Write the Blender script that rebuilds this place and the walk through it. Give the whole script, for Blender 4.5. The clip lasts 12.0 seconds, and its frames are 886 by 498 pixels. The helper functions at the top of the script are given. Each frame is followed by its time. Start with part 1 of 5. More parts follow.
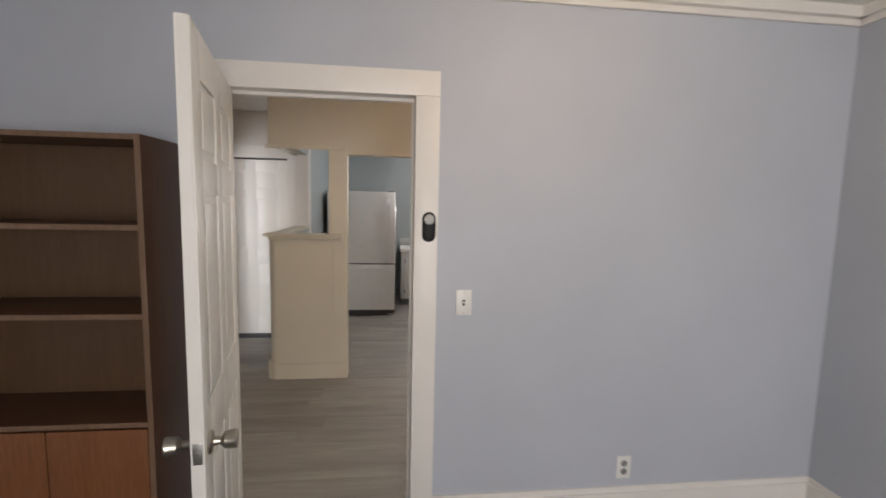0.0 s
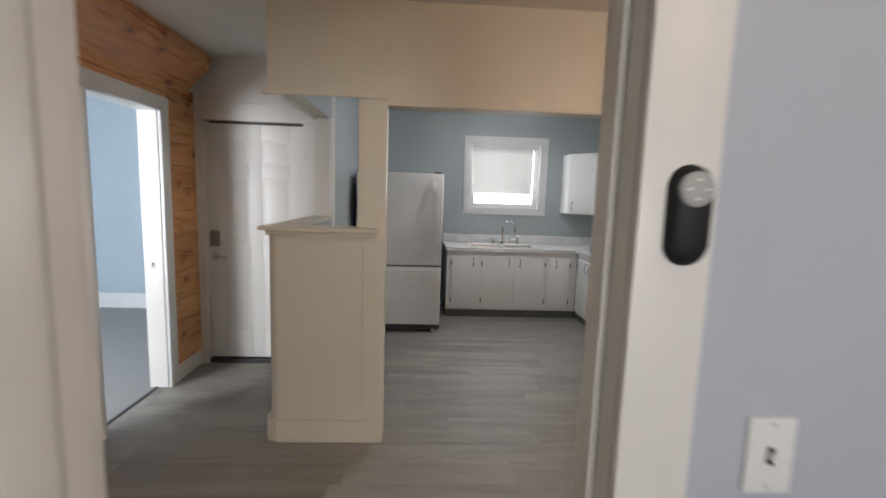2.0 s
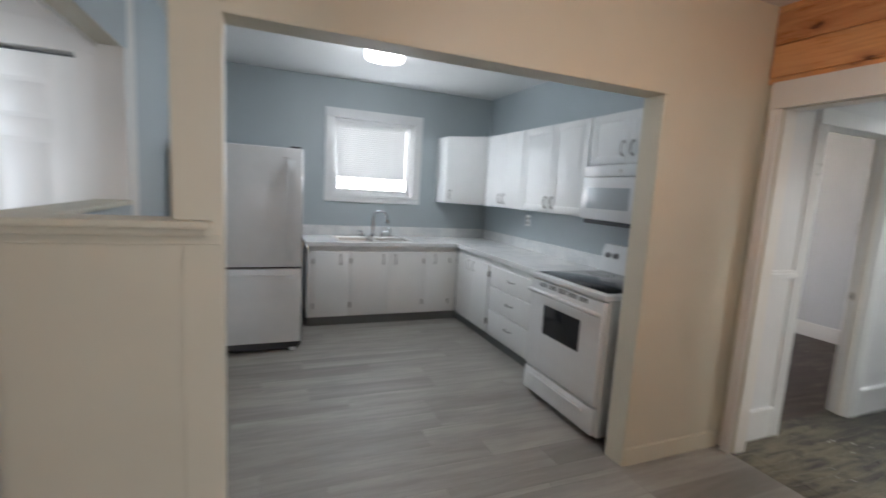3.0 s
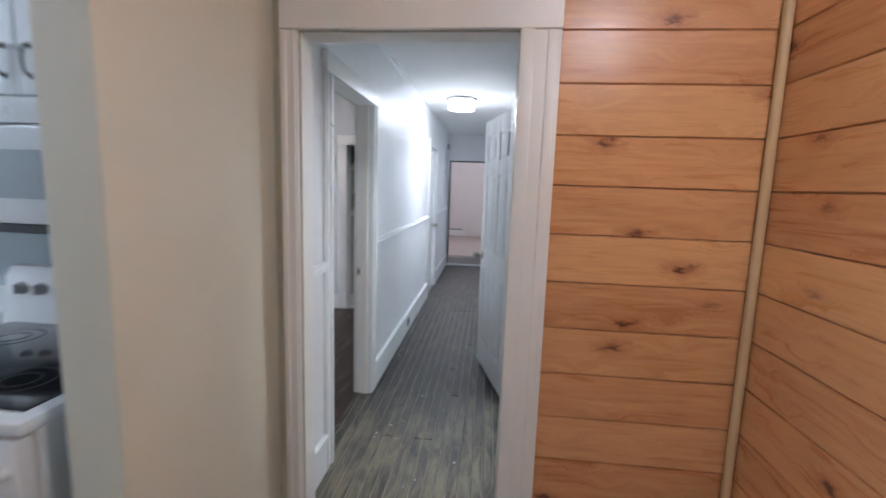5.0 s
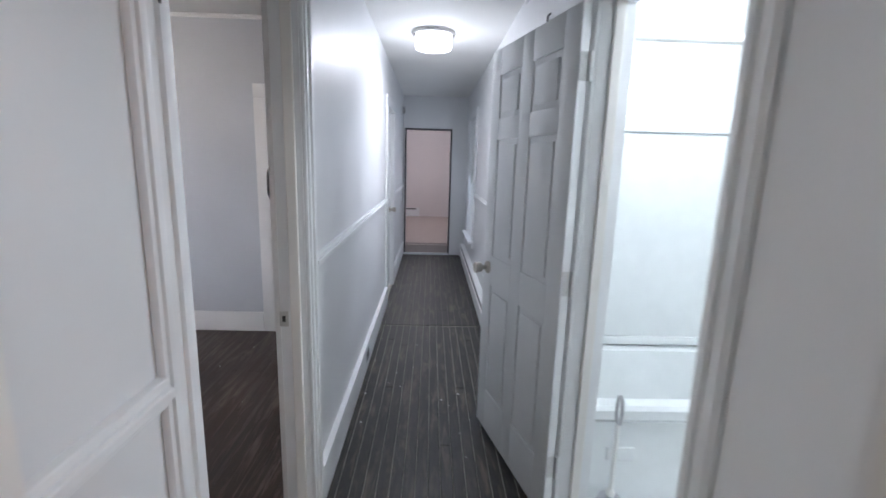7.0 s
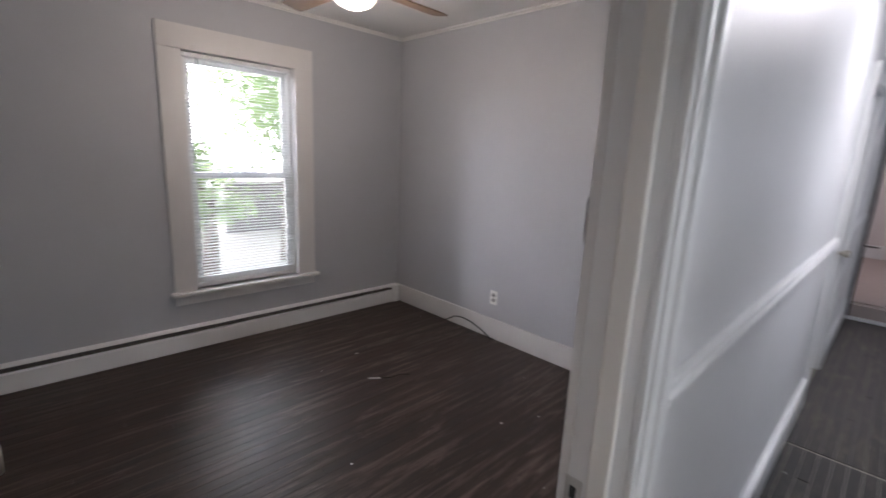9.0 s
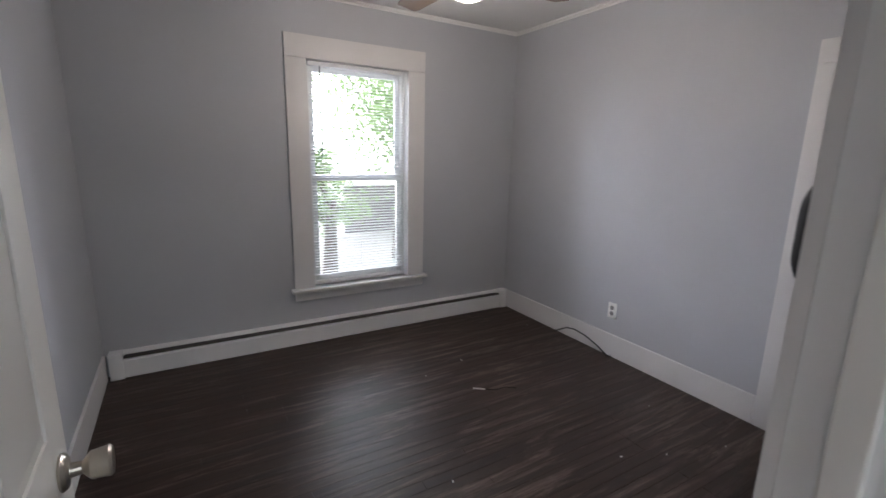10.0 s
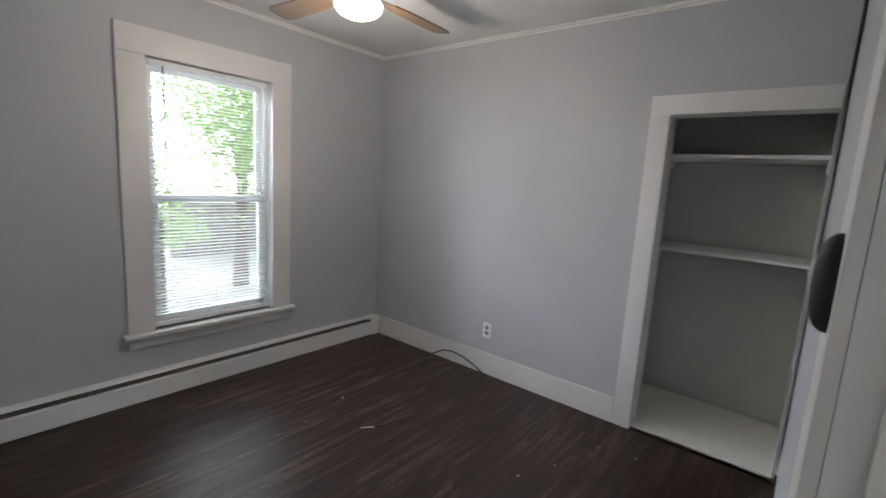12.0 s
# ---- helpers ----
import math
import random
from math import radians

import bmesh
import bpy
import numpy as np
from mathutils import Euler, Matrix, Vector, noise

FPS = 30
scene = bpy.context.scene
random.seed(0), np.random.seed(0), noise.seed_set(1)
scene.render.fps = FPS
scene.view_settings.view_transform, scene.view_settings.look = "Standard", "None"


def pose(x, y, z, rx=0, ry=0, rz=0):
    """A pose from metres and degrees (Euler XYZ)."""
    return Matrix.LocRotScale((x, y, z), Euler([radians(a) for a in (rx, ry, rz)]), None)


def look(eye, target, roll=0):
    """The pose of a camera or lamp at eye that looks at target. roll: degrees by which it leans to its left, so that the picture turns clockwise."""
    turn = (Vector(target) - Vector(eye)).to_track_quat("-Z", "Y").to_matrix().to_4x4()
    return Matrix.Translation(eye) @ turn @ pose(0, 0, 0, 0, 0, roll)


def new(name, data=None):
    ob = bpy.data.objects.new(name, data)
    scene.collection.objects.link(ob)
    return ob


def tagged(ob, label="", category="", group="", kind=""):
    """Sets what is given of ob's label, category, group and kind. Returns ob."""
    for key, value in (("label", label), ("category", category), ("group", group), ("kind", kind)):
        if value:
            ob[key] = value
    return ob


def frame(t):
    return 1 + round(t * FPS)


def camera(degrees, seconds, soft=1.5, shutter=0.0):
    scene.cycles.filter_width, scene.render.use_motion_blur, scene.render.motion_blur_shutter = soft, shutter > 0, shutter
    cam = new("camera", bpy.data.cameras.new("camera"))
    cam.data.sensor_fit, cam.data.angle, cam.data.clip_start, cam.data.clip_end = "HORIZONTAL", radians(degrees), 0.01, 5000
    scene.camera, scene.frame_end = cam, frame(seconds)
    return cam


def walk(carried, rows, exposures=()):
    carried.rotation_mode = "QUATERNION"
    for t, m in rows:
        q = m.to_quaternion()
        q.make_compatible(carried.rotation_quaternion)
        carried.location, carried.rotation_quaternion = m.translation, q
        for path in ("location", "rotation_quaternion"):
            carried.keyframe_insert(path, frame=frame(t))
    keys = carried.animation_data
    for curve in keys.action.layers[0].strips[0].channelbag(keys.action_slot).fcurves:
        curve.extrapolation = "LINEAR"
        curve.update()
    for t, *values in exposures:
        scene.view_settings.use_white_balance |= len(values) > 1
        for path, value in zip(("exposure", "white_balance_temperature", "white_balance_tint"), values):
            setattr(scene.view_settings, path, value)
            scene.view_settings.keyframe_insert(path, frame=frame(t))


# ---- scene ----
cam = camera(89.7, 12.0, soft=1.6, shutter=0.5)
EXPOSURES = [(0, -0.2, 7450, 18), (1, -0.3, 7300, 18), (1.5, -0.3, 7300, 20), (2, -0.22, 7000, 16), (2.5, -0.02, 6600, 14), (3.0, -0.1, 6450, 13), (3.5, 0.0, 6050, 13), (5.4, 0.2, 5700, 13), (6.2, -0.05, 5800, 14), (6.7, -0.1, 5800, 15), (8.3, -0.08, 6200, 22), (9.0, -0.47, 6200, 21), (10.5, -0.4, 5950, 16), (12, -0.33, 6050, 13)]
PATH = [
    (0, (0.054, 0.062, 1.591), (0.283, 2.038, 1.378), 1.3),
    (0.5, (0.048, 0.29, 1.563), (0.08, 2.28, 1.371), 1.2),
    (1, (0.032, 0.635, 1.556), (-0.045, 2.622, 1.342), 1.6),
    (1.5, (-0.094, 1.032, 1.53), (-0.046, 3.021, 1.318), 1.8),
    (2, (-0.131, 1.447, 1.495), (-0.027, 3.429, 1.249), 1.9),
    (2.5, (-0.162, 1.898, 1.463), (0.103, 3.865, 1.212), 2.9),
    (3, (-0.203, 2.282, 1.436), (0.547, 4.118, 1.175), 3.4),
    (3.5, (-0.086, 2.596, 1.418), (1.188, 4.11, 1.122), 2.9),
    (3.6, (-0.011, 2.646, 1.423), (1.352, 4.079, 1.125), 2.5),
    (5.4, (1.033, 3.271, 1.449), (3.013, 3.307, 1.17), 3.3),
    (5.5, (1.108, 3.282, 1.446), (3.088, 3.307, 1.161), 3.7),
    (6, (1.444, 3.376, 1.449), (3.421, 3.364, 1.142), 3.0),
    (6.5, (1.782, 3.486, 1.457), (3.751, 3.381, 1.121), 1.7),
    (6.7, (1.921, 3.505, 1.435), (3.885, 3.397, 1.076), 1.7),
    (8.3, (2.735, 3.688, 1.435), (4.541, 4.44, 1.023), 0.7),
    (8.5, (2.803, 3.708, 1.434), (4.51, 4.668, 1.028), 0.4),
    (9, (2.994, 3.734, 1.442), (4.365, 5.131, 1.032), 2.6),
    (9.5, (3.049, 3.808, 1.412), (4.199, 5.391, 1.001), 1.7),
    (10, (3.078, 3.870, 1.426), (4.071, 5.554, 1.008), 1.3),
    (10.5, (3.080, 3.927, 1.433), (4.043, 5.632, 1.026), 1.4),
    (11, (3.038, 3.999, 1.454), (4.125, 5.637, 1.088), 2.2),
    (11.5, (2.986, 4.078, 1.46), (4.332, 5.52, 1.13), 3.2),
    (12, (2.956, 4.12, 1.447), (4.486, 5.371, 1.14), 3.5),
]
walk(cam, [(t, look(eye, target, roll)) for t, eye, target, roll in PATH], EXPOSURES)

# ---------------------------------------------------------------- light
world = bpy.data.worlds.new("sky")
scene.world = world
world.use_nodes = True
wn = world.node_tree
sky = wn.nodes.new("ShaderNodeTexSky")
sky.sky_type, sky.sun_disc = "NISHITA", False
sky.sun_elevation, sky.sun_rotation = radians(50), radians(270)
wn.links.new(sky.outputs[0], wn.nodes["Background"].inputs[0])
wn.nodes["Background"].inputs[1].default_value = 0.15


def lamp(name, kind, m, watts, color, size=0.1, size_y=None):
    data = bpy.data.lights.new(name, kind)
    data.energy, data.color = watts, color
    if kind == "AREA":
        data.shape, data.size, data.size_y = "RECTANGLE", size, size_y or size
    elif kind == "SUN":
        data.angle = radians(size)
    else:
        data.shadow_soft_size = size
    ob = new(name, data)
    ob.matrix_world = m
    return ob


lamp("sun", "SUN", look((-16, 6, 20), (0, 9, 0)), 4.5, (1, 0.95, 0.86), 0.5)
WARM, COOL, DAY = (1.0, 0.78, 0.52), (0.88, 0.95, 1.0), (0.82, 0.91, 1.0)
KL = (0.70, 5.98)
lamp("kitchen_light", "POINT", pose(KL[0], KL[1], 2.33), 8, COOL, 0.18)
lamp("kitchen_light_down", "AREA", pose(KL[0], KL[1], 2.435), 8.5, COOL, 0.26)
lamp("hall_light", "POINT", pose(5.70, 3.48, 2.12), 4.4, (1.0, 0.985, 0.95), 0.16)
lamp("hall_light_down", "AREA", pose(5.70, 3.50, 2.25), 12, (1.0, 0.985, 0.95), 0.26)
lamp("bath_light", "POINT", pose(3.5, 2.2, 2.2), 44, (0.95, 1, 0.98), 0.12)
lamp("fan_light", "POINT", pose(4.38, 5.88, 2.06), 29, (1.0, 0.87, 0.71), 0.09)
lamp("room_light", "POINT", pose(0.70, 1.05, 2.30), 7.6, WARM, 0.12)
lamp("middle_light", "POINT", pose(1.0, 2.58, 2.34), 9.5, (1.0, 0.94, 0.87), 0.14)
lamp("middle_light_down", "AREA", pose(1.0, 2.58, 2.38), 5.5, (1.0, 0.94, 0.87), 0.26)
lamp("day_bedroom", "AREA", look((4.28, 7.143, 1.25), (4.28, 6, 1.25)), 2.4, DAY, 0.7, 1.5)
lamp("day_bedroom_sky", "AREA", look((4.28, 7.206, 1.25), (4.28, 6, 1.25)), 2.8, DAY, 0.68, 1.5)
lamp("day_kitchen", "AREA", look((0.97, 7.372, 1.75), (0.97, 6, 1.75)), 11, DAY, 0.85, 0.8)
lamp("day_start", "AREA", look((0.75, -2.56, 1.4), (1.5, 2, 0.4)), 86, (0.90, 0.955, 1.0), 1.0, 1.5)
lamp("day_west", "AREA", look((-3.4, 2.55, 1.4), (-3.3, 5, 1.2)), 115, DAY, 0.9, 1.4)
lamp("day_hall", "AREA", look((5.40, 2.998, 1.2), (5.4, 4, 0.9)), 6, DAY, 0.75, 1.3)
lamp("day_hall_far", "AREA", look((8.01, 2.998, 1.25), (8.01, 4, 1.0)), 6, DAY, 0.7, 1.3)
lamp("far_room_light", "POINT", pose(10.6, 3.8, 2.1), 34, (1, 0.93, 0.92), 0.12)


# ---------------------------------------------------------------- materials
class Nodes:
    """A material's node tree, with short ways to add nodes."""

    def __init__(self, name, rough=0.5, metal=0.0):
        self.mat = bpy.data.materials.new(name)
        self.mat.use_nodes = True
        self.tree = self.mat.node_tree
        self.bsdf = self.tree.nodes["Principled BSDF"]
        self.bsdf.inputs["Roughness"].default_value = rough
        self.bsdf.inputs["Metallic"].default_value = metal

    def add(self, kind, **values):
        n = self.tree.nodes.new("ShaderNode" + kind)
        for k, v in values.items():
            n.inputs[k].default_value = v
        return n

    def link(self, a, b):
        self.tree.links.new(a, b)

    def coords(self, scale=(1, 1, 1), island=False):
        tc = self.add("TexCoord")
        mp = self.add("Mapping", Scale=scale)
        self.link(tc.outputs["Object"], mp.inputs[0])
        if island:
            info = self.add("ObjectInfo")
            mul = self.add("VectorMath")
            mul.operation = "SCALE"
            mul.inputs[0].default_value = (37.0, 19.0, 11.0)
            self.link(info.outputs["Random"], mul.inputs["Scale"])
            self.link(mul.outputs[0], mp.inputs["Location"])
        return mp.outputs[0]

    def noise(self, vec, scale, detail=4.0, rough=0.55, distort=0.0):
        n = self.add("TexNoise", Scale=scale, Detail=detail, Roughness=rough, Distortion=distort)
        self.link(vec, n.inputs["Vector"])
        return n.outputs["Fac"]

    def ramp(self, fac, stops):
        n = self.add("ValToRGB")
        e = n.color_ramp.elements
        while len(e) < len(stops):
            e.new(0.5)
        for el, (p, c) in zip(e, stops):
            el.position, el.color = p, (*c, 1) if len(c) == 3 else c
        self.link(fac, n.inputs[0])
        return n.outputs["Color"]

    def mix(self, fac, a, b, mode="MIX"):
        n = self.add("Mix")
        n.data_type, n.blend_type = "RGBA", mode
        for sock, v in ((n.inputs["Factor"], fac), (n.inputs["A"], a), (n.inputs["B"], b)):
            if isinstance(v, (int, float)):
                sock.default_value = v
            elif isinstance(v, tuple):
                sock.default_value = (*v, 1)
            else:
                self.link(v, sock)
        return n.outputs["Result"]

    def color(self, c):
        if isinstance(c, tuple):
            self.bsdf.inputs["Base Color"].default_value = (*c, 1)
        else:
            self.link(c, self.bsdf.inputs["Base Color"])
        return self

    def bump(self, fac, strength, dist=0.002):
        n = self.add("Bump", Strength=strength, Distance=dist)
        self.link(fac, n.inputs["Height"])
        self.link(n.outputs[0], self.bsdf.inputs["Normal"])
        return self

    def rough(self, fac, lo, hi):
        n = self.add("MapRange")
        n.inputs["To Min"].default_value, n.inputs["To Max"].default_value = lo, hi
        self.link(fac, n.inputs["Value"])
        self.link(n.outputs[0], self.bsdf.inputs["Roughness"])
        return self


def paint(name, c, rough=0.55, vary=0.06, bump=0.12, scale=1.3):
    """Rolled wall paint or brushed trim paint: faint blotches, fine relief."""
    n = Nodes(name, rough)
    v = n.coords()
    big = n.noise(v, scale, 3)
    col = n.mix(n.ramp(big, [(0.3, (0, 0, 0)), (0.75, (1, 1, 1))]), tuple(x * (1 - vary) for x in c), tuple(min(1, x * (1 + vary * 0.5)) for x in c))
    n.color(col)
    fine = n.noise(v, 240, 2)
    n.rough(big, rough - 0.06, rough + 0.08)
    n.bump(fine, bump, 0.0015)
    return n.mat


def metal(name, c, rough=0.25):
    n = Nodes(name, rough, 1.0)
    n.color(c)
    n.rough(n.noise(n.coords(), 30, 3), rough - 0.05, rough + 0.12)
    return n.mat


def plain(name, c, rough=0.4, bump=0.0):
    n = Nodes(name, rough)
    v = n.coords()
    f = n.noise(v, 9, 4)
    n.color(n.mix(f, tuple(x * 0.93 for x in c), tuple(min(1, x * 1.05) for x in c)))
    n.rough(f, rough - 0.05, rough + 0.07)
    if bump:
        n.bump(n.noise(v, 120, 3), bump)
    return n.mat


def glow(name, c, strength):
    n = Nodes(name, 0.4)
    n.color((0.9, 0.9, 0.88))
    n.bsdf.inputs["Emission Color"].default_value = (*c, 1)
    n.bsdf.inputs["Emission Strength"].default_value = strength
    return n.mat


def planks(name, tones, rough_lo, rough_hi, along=(1.2, 14, 14), bump=0.25, wear=None, fleck=0.5, worn=(0.42, 0.64), streak=(2.2, 13, 1), gloss=0.5, zone=None):
    """Boards that run along x: long grain, a tone for each board, worn patches."""
    n = Nodes(name, rough_lo)
    n.bsdf.inputs["Specular IOR Level"].default_value = gloss
    v = n.coords(along, island=True)
    grain = n.noise(v, 2.2, 6, 0.65, 0.4)
    fine = n.noise(v, 9, 4, 0.7)
    info = n.add("ObjectInfo")
    base = n.ramp(info.outputs["Random"], [(0.0, tones[0]), (0.5, tones[1]), (1.0, tones[2])])
    col = n.mix(n.ramp(grain, [(0.35, (0, 0, 0)), (0.7, (1, 1, 1))]), base, n.mix(0.55, base, tones[3]))
    col = n.mix(n.ramp(fine, [(0.42, (0, 0, 0)), (0.62, (fleck, fleck, fleck))]), col, tones[4])
    if wear:
        tc = n.add("NewGeometry")
        st_ = n.add("Mapping", Scale=streak)
        n.link(tc.outputs["Position"], st_.inputs[0])
        w = n.noise(tc.outputs["Position"], 1.3, 5, 0.6, 0.6)
        s = n.noise(st_.outputs[0], 1.6, 7, 0.75, 0.8)
        if zone:
            sp = n.add("SeparateXYZ")
            n.link(tc.outputs["Position"], sp.inputs[0])
            near = n.add("MapRange")
            for k, v in zip(("From Min", "From Max", "To Min", "To Max"), (zone[0], zone[1], 0.16, 0.0)):
                near.inputs[k].default_value = v
            n.link(sp.outputs[0], near.inputs["Value"])
            more = []
            for f in (w, s):
                a = n.add("Math")
                n.link(f, a.inputs[0]), n.link(near.outputs[0], a.inputs[1])
                more.append(a.outputs[0])
            w, s = more
        mask = n.mix(1.0, n.ramp(w, [(0.32, (0.15, 0.15, 0.15)), (0.58, (1, 1, 1))]), n.ramp(s, [(worn[0], (0, 0, 0)), (worn[1], (1, 1, 1))]), "MULTIPLY")
        col = n.mix(mask, col, wear)
    n.color(col)
    n.rough(grain, rough_lo, rough_hi)
    n.bump(grain, bump, 0.001)
    return n.mat


def pine(name, axis=0):
    """Varnished knotty pine, grain along x (axis 0) or y (axis 1)."""
    n = Nodes(name, 0.33)
    stretch = (0.7, 9, 9) if axis == 0 else (9, 0.7, 9)
    v = n.coords(stretch, island=True)
    tc = n.add("TexCoord")
    sep = n.add("SeparateXYZ")
    n.link(tc.outputs["Object"], sep.inputs[0])
    info0 = n.add("ObjectInfo")

    def axis_in(socket, scale, shift):
        a = n.add("Math")
        a.operation = "MULTIPLY_ADD"
        n.link(info0.outputs["Random"], a.inputs[0])
        a.inputs[1].default_value = shift
        b = n.add("Math")
        b.operation = "MULTIPLY"
        n.link(socket, b.inputs[0])
        b.inputs[1].default_value = scale
        n.link(b.outputs[0], a.inputs[2])
        return a.outputs[0]
    flat = n.add("CombineXYZ")
    n.link(axis_in(sep.outputs["X" if axis == 0 else "Y"], 3.1, 61.0), flat.inputs[0])
    n.link(axis_in(sep.outputs["Z"], 7.0, 43.0), flat.inputs[1])
    wob = n.noise(flat.outputs[0], 7, 3, 0.6)
    jit = n.add("VectorMath")
    jit.operation = "MULTIPLY_ADD"
    jit.inputs[1].default_value = (0.30, 0.42, 0)
    n.link(wob, jit.inputs[0])
    n.link(flat.outputs[0], jit.inputs[2])
    vor = n.add("TexVoronoi", Scale=1.0, Randomness=1.0)
    vor.voronoi_dimensions = "2D"
    n.link(jit.outputs[0], vor.inputs["Vector"])
    dist = vor.outputs["Distance"]
    swirl = n.add("VectorMath")
    swirl.operation = "MULTIPLY_ADD"
    n.link(v, swirl.inputs[0])
    swirl.inputs[1].default_value = (1, 1, 1)
    bend = n.add("CombineXYZ")
    push = n.ramp(dist, [(0.0, (0.35, 0.35, 0.35)), (0.3, (0, 0, 0))])
    n.link(push, bend.inputs["Z"])
    n.link(bend.outputs[0], swirl.inputs[2])
    wave = n.noise(swirl.outputs[0], 3.2, 6, 0.6, 0.8)
    rings = n.noise(swirl.outputs[0], 10, 3, 0.5, 0.2)
    info = n.add("ObjectInfo")
    tone = n.ramp(info.outputs["Random"], [(0.0, (0.44, 0.155, 0.058)), (0.35, (0.76, 0.39, 0.165)), (0.7, (0.52, 0.195, 0.076)), (1.0, (0.72, 0.345, 0.14))])
    col = n.mix(n.ramp(wave, [(0.25, (0, 0, 0)), (0.85, (1, 1, 1))]), tone, (0.77, 0.42, 0.185))
    col = n.mix(n.ramp(rings, [(0.45, (0, 0, 0)), (0.62, (0.22, 0.22, 0.22))]), col, (0.42, 0.17, 0.07))
    gate = n.add("SeparateColor")
    n.link(vor.outputs["Color"], gate.inputs[0])
    some = n.ramp(gate.outputs[0], [(0.74, (0, 0, 0)), (0.86, (1, 1, 1))])
    halo = n.mix(1.0, n.ramp(dist, [(0.0, (0.8, 0.8, 0.8)), (0.30, (0, 0, 0))]), some, "MULTIPLY")
    col = n.mix(halo, col, (0.40, 0.13, 0.045))
    knot = n.ramp(dist, [(0.0, (1, 1, 1)), (0.045, (0.85, 0.85, 0.85)), (0.085, (0.35, 0.35, 0.35)), (0.13, (0, 0, 0))])
    knot = n.mix(1.0, knot, some, "MULTIPLY")
    col = n.mix(knot, col, (0.10, 0.028, 0.012))
    # long resin streaks along the grain on a few boards
    long = n.add("CombineXYZ")
    n.link(axis_in(sep.outputs["X" if axis == 0 else "Y"], 1.5, 23.0), long.inputs[0])
    n.link(axis_in(sep.outputs["Z"], 13.0, 71.0), long.inputs[1])
    sway = n.add("VectorMath")
    sway.operation = "MULTIPLY_ADD"
    sway.inputs[1].default_value = (0.25, 0.7, 0)
    n.link(wob, sway.inputs[0])
    n.link(long.outputs[0], sway.inputs[2])
    lv = n.add("TexVoronoi", Scale=1.0, Randomness=1.0)
    lv.voronoi_dimensions = "2D"
    n.link(sway.outputs[0], lv.inputs["Vector"])
    lg = n.add("SeparateColor")
    n.link(lv.outputs["Color"], lg.inputs[0])
    rare = n.ramp(lg.outputs[1], [(0.93, (0, 0, 0)), (0.97, (1, 1, 1))])
    band = n.mix(1.0, n.ramp(lv.outputs["Distance"], [(0.0, (0.9, 0.9, 0.9)), (0.12, (0.5, 0.5, 0.5)), (0.28, (0, 0, 0))]), rare, "MULTIPLY")
    col = n.mix(band, col, (0.17, 0.045, 0.02))
    n.color(col)
    n.rough(wave, 0.20, 0.38)
    n.bump(wave, 0.12, 0.001)
    return n.mat


M_BLUE_A = paint("wall_blue_grey", (0.51, 0.543, 0.60), 0.5)
M_BLUE_K = paint("wall_kitchen_blue", (0.443, 0.503, 0.525), 0.5)
M_GREY_D = paint("wall_bedroom_grey", (0.475, 0.49, 0.517), 0.5)
M_CLOSET = paint("closet_grey_green", (0.55, 0.575, 0.54), 0.5)
M_WEST = paint("wall_pale_blue", (0.47, 0.575, 0.64), 0.5)
M_CREAM = paint("wall_cream", (0.685, 0.652, 0.54), 0.45)
M_HALL = paint("wall_hall_white", (0.78, 0.787, 0.79), 0.38, bump=0.2)
M_TRIM = paint("trim_white", (0.82, 0.80, 0.76), 0.35, 0.04, 0.08, 3)
# white trim again, darkened in colour for the backlit, hazy bedroom side
M_TRIM_SHADED = paint("trim_white_backlit", (0.71, 0.70, 0.69), 0.4, 0.05, 0.08, 3)
M_TRIM_W = paint("trim_bright_white", (0.82, 0.83, 0.83), 0.33, 0.04, 0.08, 3)
M_CEIL = paint("ceiling_white", (0.80, 0.80, 0.78), 0.7, 0.04, 0.3)
M_PINK = paint("wall_far_room", (0.76, 0.715, 0.705), 0.6)
M_LVP = planks("grey_vinyl_plank", [(0.205, 0.194, 0.176), (0.265, 0.251, 0.227), (0.235, 0.222, 0.20), (0.47, 0.45, 0.41), (0.12, 0.112, 0.10)], 0.45, 0.60, along=(0.32, 2.4, 2.4), bump=0.03, fleck=0.2)
M_DARK = planks("dark_stained_strip", [(0.013, 0.008, 0.0065), (0.030, 0.0155, 0.011), (0.018, 0.010, 0.0075), (0.052, 0.028, 0.019), (0.006, 0.0045, 0.004)], 0.33, 0.56, bump=0.3, fleck=0.25, wear=(0.18, 0.138, 0.112), worn=(0.50, 0.70), streak=(1.0, 13, 1), gloss=0.42)
M_HFLOOR = planks("worn_hall_strip", [(0.017, 0.017, 0.017), (0.030, 0.029, 0.028), (0.023, 0.022, 0.021), (0.055, 0.052, 0.047), (0.012, 0.012, 0.012)], 0.38, 0.58, bump=0.35, wear=(0.19, 0.165, 0.115), worn=(0.50, 0.72), gloss=0.28, zone=(2.6, 3.9))
M_DUST = plain("dusty_gap", (0.35, 0.335, 0.29), 0.9)
M_SUB = plain("dark_subfloor", (0.03, 0.027, 0.025), 0.8)
M_PINE_X = pine("knotty_pine_x", 0)
M_PINE_Y = pine("knotty_pine_y", 1)
M_PINE_TRIM = plain("pine_trim", (0.62, 0.42, 0.22), 0.4)
M_CARPET = plain("carpet_pinkish", (0.42, 0.36, 0.33), 0.95, 0.6)
M_GREYFLOOR = plain("grey_carpet", (0.33, 0.33, 0.33), 0.9, 0.5)
M_WHITE = plain("appliance_white", (0.80, 0.81, 0.81), 0.22)
M_CAB = paint("cabinet_white", (0.80, 0.81, 0.80), 0.35, 0.03, 0.06, 4)
